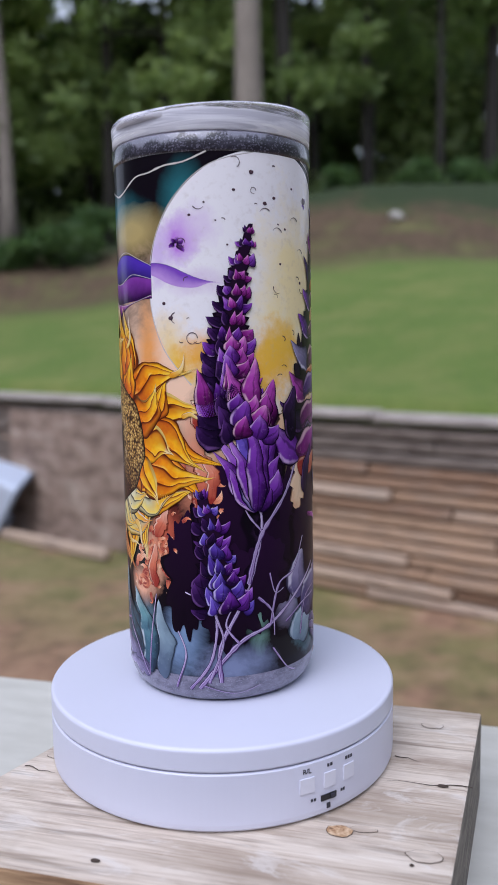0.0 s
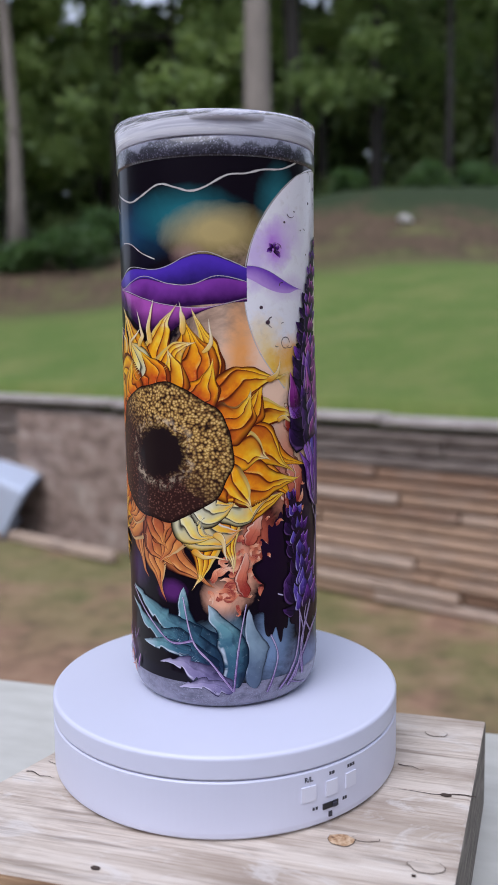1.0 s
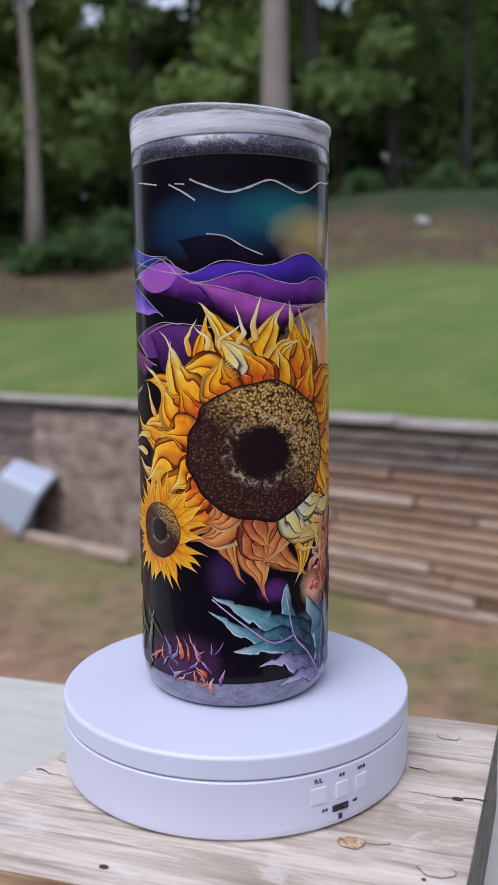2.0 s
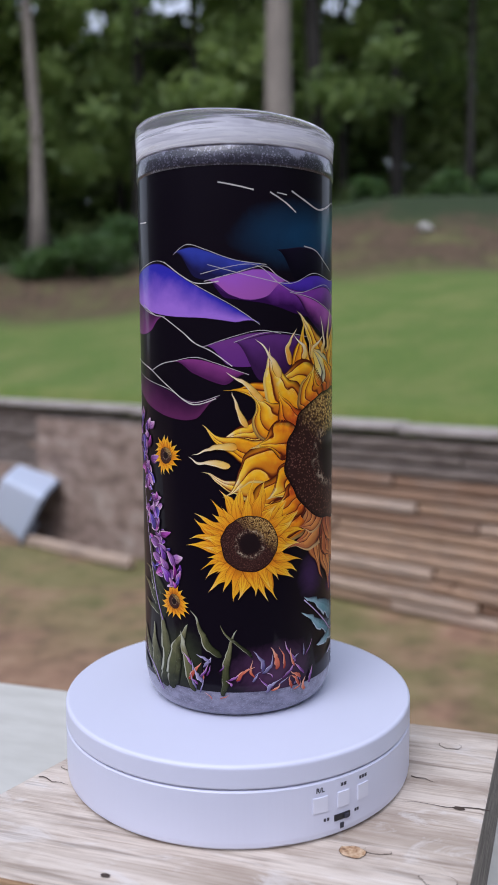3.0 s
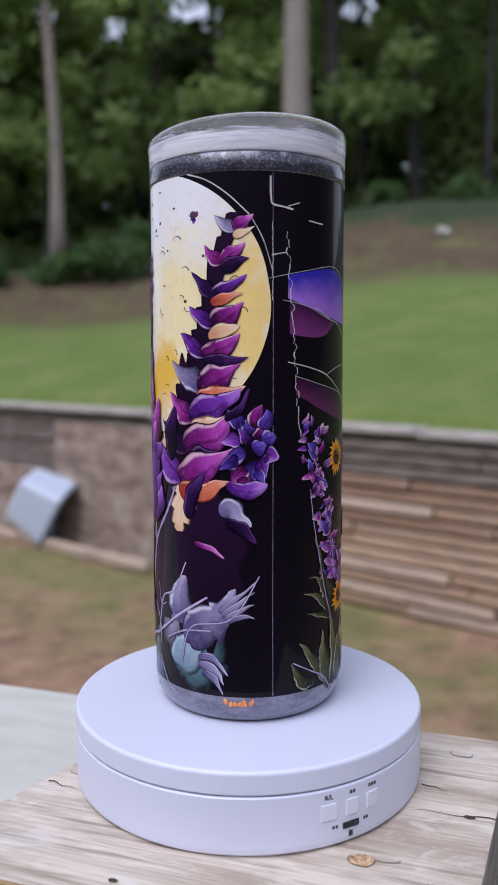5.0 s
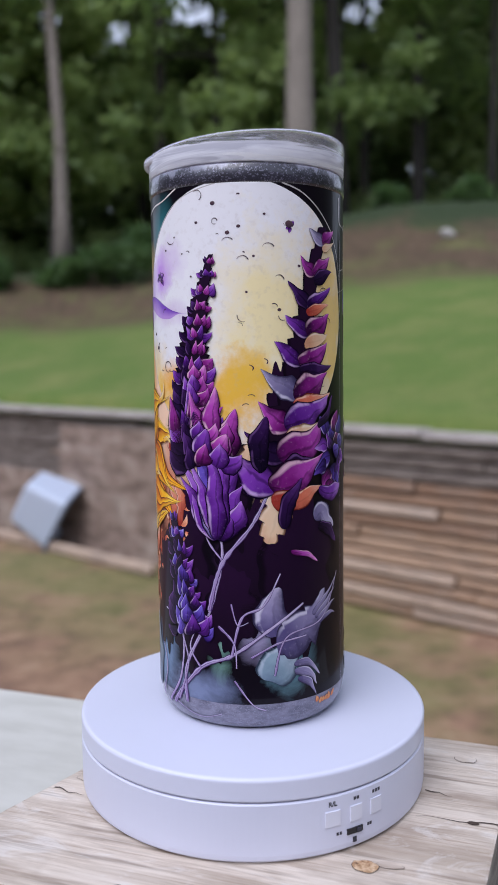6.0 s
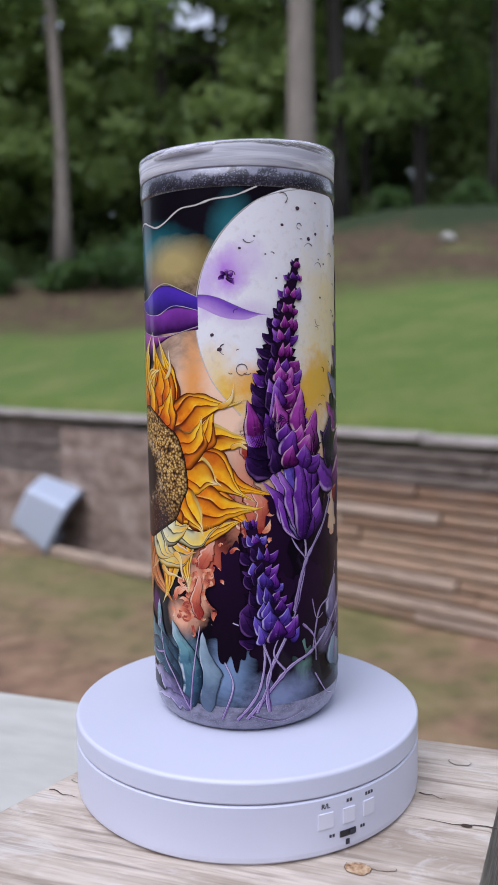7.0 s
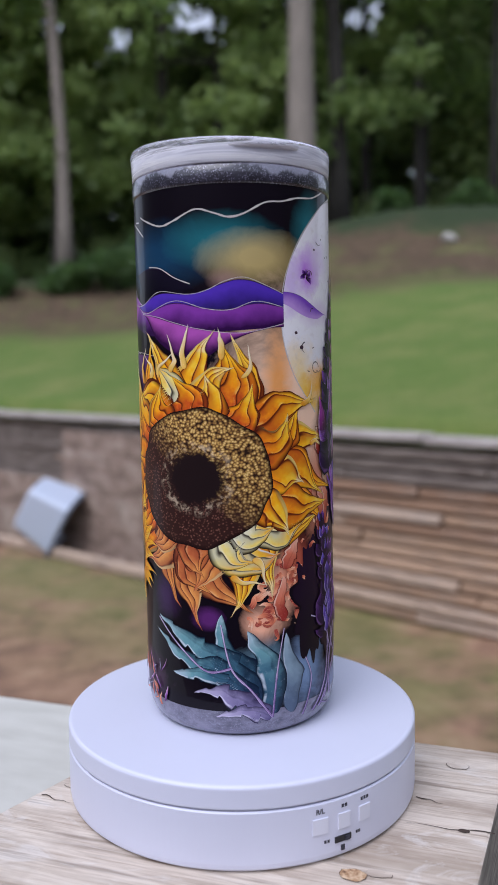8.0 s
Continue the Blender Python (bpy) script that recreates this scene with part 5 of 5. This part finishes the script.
    # hills and sky lines
    hills = [
        ("dark_ridge", (0.004, 0.003, 0.008), (0.008, 0.006, 0.016), -136, -84, [(-136, 165), (-118, 167), (-105, 165.5), (-92, 161), (-84, 157)], [(-136, 155), (-110, 153), (-84, 154)]),
        ("hill_blue", (0.02, 0.012, 0.10), (0.085, 0.035, 0.44), -174, -36, [(-174, 160), (-150, 156), (-128, 154), (-110, 158), (-90, 156.5), (-79, 157.5), (-68, 160.5), (-58, 161.5), (-47, 159), (-36, 156)], [(-174, 150), (-120, 148), (-94, 149), (-69, 149), (-36, 149)]),
        ("hill_violet", (0.03, 0.006, 0.06), (0.22, 0.045, 0.36), -178, -36, [(-178, 157), (-150, 160), (-135, 154), (-122, 151), (-98, 154.5), (-80, 151.5), (-66, 150.8), (-52, 153.5), (-36, 151.5)], [(-178, 150), (-140, 147), (-120, 143), (-100, 143), (-60, 144), (-36, 145)]),
        ("hill_magenta", (0.03, 0.006, 0.05), (0.42, 0.09, 0.44), -128, -36, [(-128, 151), (-112, 149.5), (-98, 147), (-82, 144.5), (-60, 143), (-36, 146)], [(-128, 150.8), (-112, 141), (-98, 136), (-84, 133), (-70, 139), (-58, 142.7), (-36, 145.7)]),
        ("moon_hill", (0.50, 0.30, 0.70), (0.20, 0.07, 0.50), -36, 4, [(-36, 157), (-26, 156.5), (-14, 152.5), (-4, 150), (4, 149.4)], [(-36, 153.5), (-24, 148.8), (-10, 147.6), (4, 149.2)]),
        ("hill_indigo", (0.34, 0.16, 0.64), (0.035, 0.03, 0.40), 117, 214, [(105, 157), (127, 160), (149, 162.5), (160, 161), (172, 156), (183, 152), (200, 146), (214, 140)], [(105, 153), (125, 149), (149, 144.5), (165, 143), (183, 142.5), (200, 141), (214, 139)]),
        ("sky_ridge", (0.012, 0.010, 0.05), (0.035, 0.05, 0.34), 165, 218, [(165, 164), (174, 167), (185, 165), (195, 162.5), (204, 161), (218, 160)], [(165, 161), (180, 155), (192, 155), (204, 156), (218, 159)]),
        ("hill_lilac", (0.36, 0.10, 0.42), (0.34, 0.10, 0.52), 184, 232, [(184, 154.5), (200, 157), (216, 159.5), (224, 156.5), (232, 154)], [(184, 153.5), (198, 150), (209, 147.5), (220, 150), (232, 153)]),
        ("hill_plum", (0.17, 0.035, 0.16), (0.06, 0.012, 0.06), 118, 158, [(114, 150), (130, 148), (145, 144.5), (158, 143)], [(114, 139), (128, 137.5), (141, 137.5), (158, 142)]),
        ("hill_purple", (0.13, 0.03, 0.20), (0.16, 0.04, 0.22), 183, 226, [(183, 132.5), (200, 136), (214, 138), (226, 137)], [(183, 131), (190, 128), (199, 125.5), (214, 126), (226, 128)]),
        ("hill_mulberry", (0.08, 0.015, 0.08), (0.22, 0.04, 0.20), 163, 208, [(163, 127.5), (178, 129), (190, 127), (199, 125), (208, 123)], [(163, 127), (178, 123.5), (190, 120), (200, 119), (208, 120)]),
        ("hill_maroon", (0.10, 0.02, 0.08), (0.035, 0.008, 0.035), 122, 192, [(122, 124), (140, 121), (160, 118), (176, 113.5), (192, 116)], [(122, 118), (140, 112), (160, 108), (176, 107), (192, 112)]),
        ("hill_dusk", (0.04, 0.012, 0.06), (0.11, 0.03, 0.17), -160, -116, [(-160, 134), (-140, 137.5), (-116, 136)], [(-160, 124), (-140, 120), (-116, 128)]),
    ]
    for k, (nm, lo, hi, u0, u1, top, bot) in enumerate(hills):
        p = Print(7 + k * 2)
        p.band(u0, u1, top, bot)
        p.put("hill_print", hill_ink(nm, lo, hi), cup_ob, "smooth blue and purple painted hills")
    p = Print(28)
    for k, (nm, lo, hi, u0, u1, top, bot) in enumerate(hills):
        if k not in (0, 4):
            p.ribbon([(u, z + 0.1) for u, z in top], 0.24)
    for pts, w in (([(-136, 184), (-130, 183.5)], 0.5), ([(-127, 185), (-120, 183), (-107, 180.3), (-97, 181.5), (-84, 184.5), (-74, 183), (-66, 181.5), (-58, 182.5), (-46, 186.3), (-36, 187), (-26, 188.6), (-14, 189.5), (-2, 192.5)], 0.75),
                   ([(-168, 187), (-160, 186), (-149, 184.5)], 0.6), ([(-140, 184), (-131, 181), (-124, 178)], 0.6), ([(60, 192.6), (72, 190), (84, 185), (96, 178)], 0.6), ([(96, 178), (103, 170), (108, 160)], 0.35),
                   ([(-118, 167), (-108, 166), (-98, 162.5), (-88, 160)], 0.45), ([(117, 129), (132, 127), (145, 124.5), (160, 119), (176, 113), (190, 115)], 0.5), ([(145, 124.5), (156, 127), (167, 128)], 0.35), ([(135, 148), (149, 144), (157, 143), (170, 138), (178, 134), (188, 131), (199, 126)], 0.45), ([(158, 162), (170, 157), (180, 154), (192, 154.5)], 0.4),
                   ([(107, 191), (107.2, 184), (108.5, 181.8), (115, 181), (120, 180.4)], 0.8), ([(117, 181.4), (124, 182.8)], 0.45), ([(108, 165), (112, 165.6), (116, 166)], 0.5), ([(130, 177.2), (136, 176.8), (141, 176.6)], 0.6)):
        p.ribbon(pts, w)
    for k in range(26):
        u, z = 116.5 + 8 * (k / 26) + 0.6 * math.sin(k * 2.3), 173 - 70 * k / 26
        p.ribbon([(u, z), (u + rnd.uniform(-0.8, 1.2), z - 1.3), (u + rnd.uniform(-0.5, 0.8), z - 2.6)], rnd.uniform(0.3, 0.8), 0.5)
    p.ribbon([(108, 176), (108.2, 165), (108, 150)], 0.28, 0, 0.6)
    tagged(p.put("line_print", INK["line"], cup_ob, "fine pale painted outlines"), kind="stuff")
    p = Print(29)
    p.ribbon([(108.3, 192), (108.4, 150), (108.4, 100), (108.3, 50), (108.4, 11)], 0.22)
    p.put("wrap_seam", INK["stem"], cup_ob, "thin grey seam of the wrap")

    # flames of warm colour at the flower's edge
    p = Print(30)
    rnd = random.Random(33)
    for cu, cz, n, l in ((-47, 45, 30, 5), (-37, 54, 24, 5), (-30, 62, 14, 4), (-10, 76, 14, 5)):
        for _ in range(n):
            p.petal(cu + rnd.gauss(0, 7), cz + rnd.gauss(0, 4.5), rnd.uniform(-170, 60), 0, l * rnd.uniform(0.4, 1.5), l * rnd.uniform(0.25, 0.5), rnd.uniform(-2.8, 2.8), wave=0.6, tip=0.8)
    p.put("flame_print", INK["flame"], cup_ob, "peach and coral brush strokes")

    # dark masses behind the flower stems
    p = Print(92)
    for cu, cz, rx, ry in ((-20, 48, 8, 21), (0, 64, 10, 24), (6, 40, 11, 18), (38, 62, 11, 24), (28, 46, 9, 16), (30, 82, 6, 16), (70, 60, 16, 32), (60, 112, 6, 20)):
        p.disc(cu, cz, rx, ry, 0.5, 90, 16)
    p.put("dark_print", INK["dark"], cup_ob, "black painted gaps between the stems")

    # leaves at the foot
    p = Leaves(100, INK["mist"], cup_ob, "misty blue-green painted leaf")
    for pts, w in (([(50, 18), (57, 26), (68, 35)], 17), ([(-36, 9), (-34, 22), (-38, 38)], 9)):
        p.blade(pts, w, 0.45, 0.9)
    p = Leaves(106, INK["teal"], cup_ob, "toothed teal and silver painted leaf")
    p.blade([(-47, 9), (-60, 18), (-73, 32), (-75, 45)], 15, 0.5, 1.0)
    p.blade([(-52, 14), (-71, 27), (-95, 35), (-119, 43)], 13, 0.4, 1.0, 0.45, 4)
    p.blade([(-56, 16), (-78, 25), (-98, 29), (-121, 37)], 11, 0.4, 1.1, 0.4, 4)
    p.blade([(-70, 22), (-86, 24), (-106, 22.5)], 7, 0.4, 1.0, 0.4, 3)
    p.blade([(-46, 9), (-48, 26), (-60, 40)], 11, 0.5, 0.9)
    p = Leaves(116, INK["lilac"], cup_ob, "lilac painted leaf")
    p.blade([(-46, 8), (-62, 14), (-76, 18), (-92, 17)], 10, 0.4, 1.0, 0.5, 4)
    p.blade([(-47, 8), (-62, 10), (-78, 9)], 7, 0.4, 1.0, 0.5, 3)
    p.blade([(53, 35), (52, 44), (56, 53)], 13, 0.5, 0.6)
    p.blade([(54, 31), (68, 36), (80, 42), (88, 50)], 17, 0.45, 0.9, 0.25, 3)
    for i in range(4):
        p.blade([(76 + 2 * i, 42 - i), (88 + i, 46 - 2 * i), (100 - i, 54 - 5 * i)], 2.4, 0.3, 0.9)
    for i in range(3):
        p.blade([(66 + i, 26 - 3 * i), (76, 24 - 4 * i), (84 - 2 * i, 19 - 4 * i)], 3.4, 0.4, 0.9)
    p = Leaves(106, INK["olive"], cup_ob, "olive leaf with a pale outline")
    p.blade([(153, 34), (147, 46), (138, 62)], 9, 0.4, 1.0, 0.4, 4)
    for pts, w in (([(150, 38), (140, 44), (128, 46)], 3.2), ([(149, 42), (140, 50), (132, 53)], 3.0), ([(151, 35), (142, 38), (130, 39)], 2.6), ([(147, 46), (140, 58), (137, 70)], 2.4),
                   ([(150, 9), (140, 18), (124, 29)], 6.5), ([(151, 9), (146, 18), (141, 32)], 8.5), ([(154, 9), (157, 20), (150, 36)], 8.5), ([(160, 9), (162, 22), (170, 34)], 8), ([(136, 14), (126, 14), (120, 22)], 5),
                   ([(176, 10), (170, 22), (166, 32)], 5), ([(192, 24), (182, 30), (173, 40)], 3.6), ([(194, 10), (194, 22), (200, 34)], 3), ([(208, 24), (198, 30), (192, 36)], 1.6)):
        p.blade(pts, w, 0.4, 1.0, 0.25, 3)

    # warm patches that show between the stems
    p = Leaves(100, INK["cream"], cup_ob, "cream painted gap between the stems", "patch_print")
    for pts, w in (([(49, 69), (57, 82), (68, 94)], 13), ([(0, 88), (6, 96), (16, 104)], 15), ([(36, 96), (41, 102), (46, 108)], 6), ([(-14, 104), (-8, 108), (-2, 112)], 7)):
        p.blade(pts, w, 0.5, 0.6, 0.45, 6)
    p = Leaves(106, INK["coral"], cup_ob, "coral red painted patch at the petals' edge", "patch_print")
    for pts, w in (([(-12, 70), (-8, 80), (-10, 92)], 9), ([(-2, 74), (-4, 84), (-8, 92)], 6), ([(-36, 60), (-33, 66), (-28, 72)], 7), ([(-40, 42), (-42, 50), (-38, 58)], 6), ([(-8, 100), (-10, 106), (-4, 112)], 6)):
        p.blade(pts, w, 0.5, 0.7, 0.3, 4)

    # sunflowers
    base = main_sunflower(-88, 93.5, 27.5, 24.5, 4, cup_ob, 112)
    small_sunflower(-152, 64.5, 10.2, 10.0, [(24, 7, 13, 16.5, 4.2), (22, 7, 9, 12, 4.0)], 6, cup_ob, base + 2, "thin bright yellow petal")
    small_sunflower(162.5, 42, 2.7, 2.7, [(18, 2, 4.6, 5.4, 2.2)], 7, cup_ob, 150, "short orange petal")
    small_sunflower(157.5, 94.5, 3.0, 3.0, [(18, 2, 5.0, 6.0, 2.4)], 8, cup_ob, 150, "short orange petal")

    # stems
    p = Leaves(128, INK["stem"], cup_ob, "pale lilac painted stem", "stem_print")
    for k, (pts, w) in enumerate((([(-12, 6), (10, 22), (29, 29), (51, 38), (70, 46)], 2.2), ([(-1, 9), (-1, 22), (13, 41), (25, 63), (22, 77)], 2.2), ([(16, 44), (25, 61), (40, 76), (56, 93), (74, 107)], 2.0),
                                  ([(-20, 6), (-6, 18), (-3, 36), (-19, 42)], 1.5), ([(-6, 8), (0, 24), (-3, 36), (2, 44)], 1.3), ([(-27, 6), (-20, 18), (-26, 28)], 1.2), ([(10, 22), (4, 30), (8, 38)], 1.1),
                                  ([(29, 29), (36, 42), (48, 48), (56, 58)], 1.3), ([(22, 40), (30, 33), (33, 24)], 1.1), ([(40, 28), (54, 33), (74, 34)], 1.2), ([(32, 20), (40, 11), (48, 8)], 0.9),
                                  ([(25, 63), (16, 70), (10, 80)], 0.9), ([(30, 46), (33, 40), (40, 40)], 0.8), ([(-46, 8), (-60, 19), (-71, 27), (-75, 42)], 1.2), ([(-71, 27), (-82, 25), (-98, 31), (-119, 42)], 1.1),
                                  ([(-46, 8), (-44, 24), (-40, 40)], 1.0), ([(54, 20), (60, 34), (84, 40), (100, 55)], 1.1), ([(151, 7), (145, 14), (134, 18), (121, 22)], 1.0), ([(152, 33), (146, 46), (136, 70), (132, 84)], 0.9), ([(-10, 7), (6, 5), (22, 6)], 0.6))):
        one = Print(p.order)
        one.ribbon([swirl(*q) for q in pts], w * 1.15, 0.5)
        one.put("stem_print", p.mat, cup_ob, p.label)
        p.order += 1

    # lavender
    lab = "violet and magenta painted lavender floret"
    spike([(15, 98), (9, 112), (8, 134), (12, 150), (21, 169)], 10.6, 15, ["violet", "magenta", "magenta"], 1, cup_ob, lab, 215, 1.9, 0.95)
    p = Leaves(270, INK["violet"], cup_ob, "broad violet painted floret", "floret")
    for tu, tz, w in ((0, 99, 7), (-2, 92, 6), (6, 85, 7), (12, 103, 10.5), (5, 101, 6), (32, 99, 8), (37, 91, 8), (38, 84, 8), (30, 79, 7), (26, 103, 8), (19, 104, 9)):
        p.mat = INK["violet" if w != 10.5 else "blue"]
        p.blade([(23, 70), (lerp(23, tu, 0.55) + 1, lerp(70, tz, 0.5)), (tu, tz)], w, 0.5, 1.2)
    p.mat, p.label = INK["magenta"], "broad magenta painted floret"
    for pts, w in (([(20, 99), (10, 102), (0, 110)], 12), ([(24, 99), (28, 106), (34, 116)], 13), ([(18, 103), (12, 112), (6, 122)], 11), ([(-2, 103), (-6, 110), (-9, 120)], 8), ([(22, 106), (20, 114), (22, 124)], 10)):
        p.blade(pts, w * 0.8, 0.42, 1.1)
    spike([(3, 36), (0, 48), (-4, 62), (-9, 78)], 8.5, 8, ["blue", "blue", "violet"], 3, cup_ob, "blue painted lavender floret", 225, 3.0, 0.95)
    # the tall spike before the moon's yellow side: paired shells on a dark stem
    axis = [(54, 86), (62, 106), (70, 126), (75, 146), (80, 163), (89, 180)]
    zs, us = [q[1] for q in axis], [q[0] for q in axis]
    p = Print(140)
    p.grid(lambda s, t: (float(np.interp(lerp(86, 179, t), zs, us)) + (s * 2 - 1) * lerp(9, 2.2, t) * (0.75 + 0.4 * ((t * 12) % 1.0)) * (1.25 if s < 0.5 else 0.7) / MM, lerp(86, 179, t)), 20, 220)
    p.put("lavender_core", INK["dark"], cup_ob, "black ragged core of a painted lavender spike")
    rnd = random.Random(17)
    p = Leaves(142, INK["magenta"], cup_ob, lab, "floret")
    for i in range(8, -1, -1):
        t = i / 8
        z = lerp(88, 174, t)
        u = float(np.interp(z, zs, us))
        ln = lerp(13.5, 5.0, t ** 0.9)
        for side, ik, rise in ((-1, ("violet", "shade", "magenta", "lilac", "violet")[i % 5], 0.8), (1, ("magenta", "magenta", "violet", "magenta")[i % 4], 0.6), (1, ("coral", "shade", "cream")[i % 3], 0.25)):
            low = 0.0 if rise != 0.25 else -0.38 * ln
            q = ln * (1.45 if side > 0 else 1.1) * rnd.uniform(0.95, 1.15)
            p.mat = INK[ik]
            p.blade([(u - side * 0.10 * ln / MM, z + low), (u + side * 0.46 * q / MM, z + low + rise * 0.35 * q), (u + side * q / MM, z + low + rise * q)], q * (0.74 if rise != 0.25 else 0.46), 0.38, 1.15)
    # blue cluster and shells beside the seam
    p = Leaves(190, INK["blue"], cup_ob, "blue painted floret", "floret")
    for k in range(17):
        a, q = 2.4 * k, 1.6 * math.sqrt(k)
        u, z = 96.5 + 0.85 * q * math.cos(a) / MM, 99 + 1.5 * q * math.sin(a)
        ln = rnd.uniform(5.5, 8.5)
        p.mat = INK[("blue", "violet", "blue", "magenta")[k % 4]]
        b = a + rnd.uniform(-0.5, 0.5)
        p.blade([(u, z), (u + 0.5 * ln * math.cos(b) / MM, z + 0.5 * ln * math.sin(b) + 0.6), (min(u + ln * math.cos(b) / MM, 105), z + ln * math.sin(b))], ln * 0.8, 0.4, 1.1)
    p.label = "plum painted floret"
    for pts, w, ik in (([(84, 87), (92, 85), (106, 87)], 6, "violet"), ([(78, 76), (86, 78), (97, 71)], 8, "lilac"), ([(82, 73), (90, 72), (98, 66)], 5, "shade"), ([(62, 66), (72, 64), (82, 61)], 2.6, "magenta"), ([(60, 74), (62, 84), (70, 92)], 6, "shade"), ([(48, 94), (46, 104), (50, 114)], 8, "shade"), ([(84, 108), (90, 112), (96, 120)], 4, "shade")):
        p.mat = INK[ik]
        p.blade(pts, w, 0.5, 0.7)
    p = Leaves(120, INK["pink"], cup_ob, "pink and mauve painted floret", "floret")
    rnd = random.Random(12)
    for k in range(96):
        t = k / 96
        z = 108 - 62 * t
        u = 131 + 20 * t + 9 * t * t + rnd.gauss(0, 4.2)
        ln, a = rnd.uniform(2.4, 6.4), rnd.uniform(0, 2 * math.pi)
        p.mat = INK[("pink", "pink", "violet", "blue", "pink", "magenta")[k % 6]]
        p.blade([(u, z), (u + 0.5 * ln * math.cos(a) / MM + 1, z + 0.5 * ln * math.sin(a)), (u + ln * math.cos(a) / MM, z + ln * math.sin(a))], ln * rnd.uniform(0.4, 0.75), 0.45, 0.8)
    p.label = "pale pink painted splash"
    for k in range(46):
        u, z, ln, a = rnd.uniform(170, 246), rnd.uniform(8, 22), rnd.uniform(3, 9), radians(rnd.choice((40, 65, 110, 135)) + rnd.uniform(-15, 15))
        p.mat = INK[("pink", "coral", "lilac")[k % 3]]
        p.blade([(u, z), (u + 0.5 * ln * math.cos(a) / MM + rnd.uniform(-2, 2), z + 0.5 * ln * math.sin(a)), (u + ln * math.cos(a) / MM, z + ln * math.sin(a))], ln * rnd.uniform(0.12, 0.34), 0.4, 1.3, 0.5, 3)
    # pale flame tips that whip out from the petals, and thin whiskers of light
    p = Leaves(176, INK["whisker"], cup_ob, "thin cream tip of a petal", "petal_tip")
    for u, z, a, ln, c in ((-136, 122, 104, 16, 0.5), (-128, 126, 98, 15, -0.5), (-119, 127, 82, 12, 0.6), (-112, 128, 76, 13, -0.6), (-101, 130, 70, 14, 0.6), (-92, 132, 100, 15, -0.4), (-72, 134, 72, 13, 0.5), (-62, 128, 50, 13, 0.6),
                           (-146, 114, 120, 17, 0.5), (-152, 106, 140, 14, -0.5), (-158, 98, 172, 18, 0.4), (-163, 92, 182, 16, -0.3), (-24, 118, 40, 10, 0.5), (-20, 104, 15, 11, -0.6), (-66, 60, -50, 12, 0.8), (-58, 66, -35, 12, -0.7)):
        a = radians(a)
        pts = []
        for q in range(4):
            pts.append((u, z))
            u, z = u + ln / 3 * math.cos(a) / MM, z + ln / 3 * math.sin(a)
            a += c * (1.0, 0.2, -1.2, 0)[q]
        p.blade(pts, 2.6, 0.2, 1.2)
    p = Print(40)
    for k in range(7):
        p.petal(82 + k * 2.2, 7.6 + rnd.uniform(-0.6, 0.6), rnd.uniform(60, 120), 0, rnd.uniform(2.0, 3.2), 1.8, 0, n=4)
    p.put("orange_scrap", INK["orange"], cup_ob, "torn orange scrap of print at the foot")
    return cup_ob


tumbler = build_tumbler()


# ---- what moves ----
SPIN = [(0, 0), (0.5, 26.4), (1, 52.6), (1.5, 79.3), (2, 106), (2.5, 133), (3, 160), (3.5, 187), (4, 213.7), (4.5, 240), (5, 267), (5.5, 294), (6, 321), (6.5, 347.6), (7, 374.9), (7.5, 401), (8, 427.2)]
LEAN = [(0, -0.27), (0.5, -0.29), (1, -0.30), (1.5, -0.25), (2, -0.19), (2.5, -0.12), (3, -0.05), (3.5, 0.01), (4, 0.08), (4.5, 0.14), (5, 0.08), (5.5, -0.08), (6, -0.24), (6.5, -0.40), (7, -0.61), (7.5, -0.58), (8, -0.51)]


def motions():
    walk(platter, [(t, pose(0, 0, 0, 0, 0, a)) for t, a in SPIN])
    # the cup stands a touch crooked on the plate and so wobbles as it turns
    walk(tumbler, [(t, pose(0.0, 0.0016, TT_H, 0.25 * math.sin(radians(a)), lean, 0) @ pose(0, 0, 0, 0, 0, a)) for (t, a), (_, lean) in zip(SPIN, LEAN)])


motions()
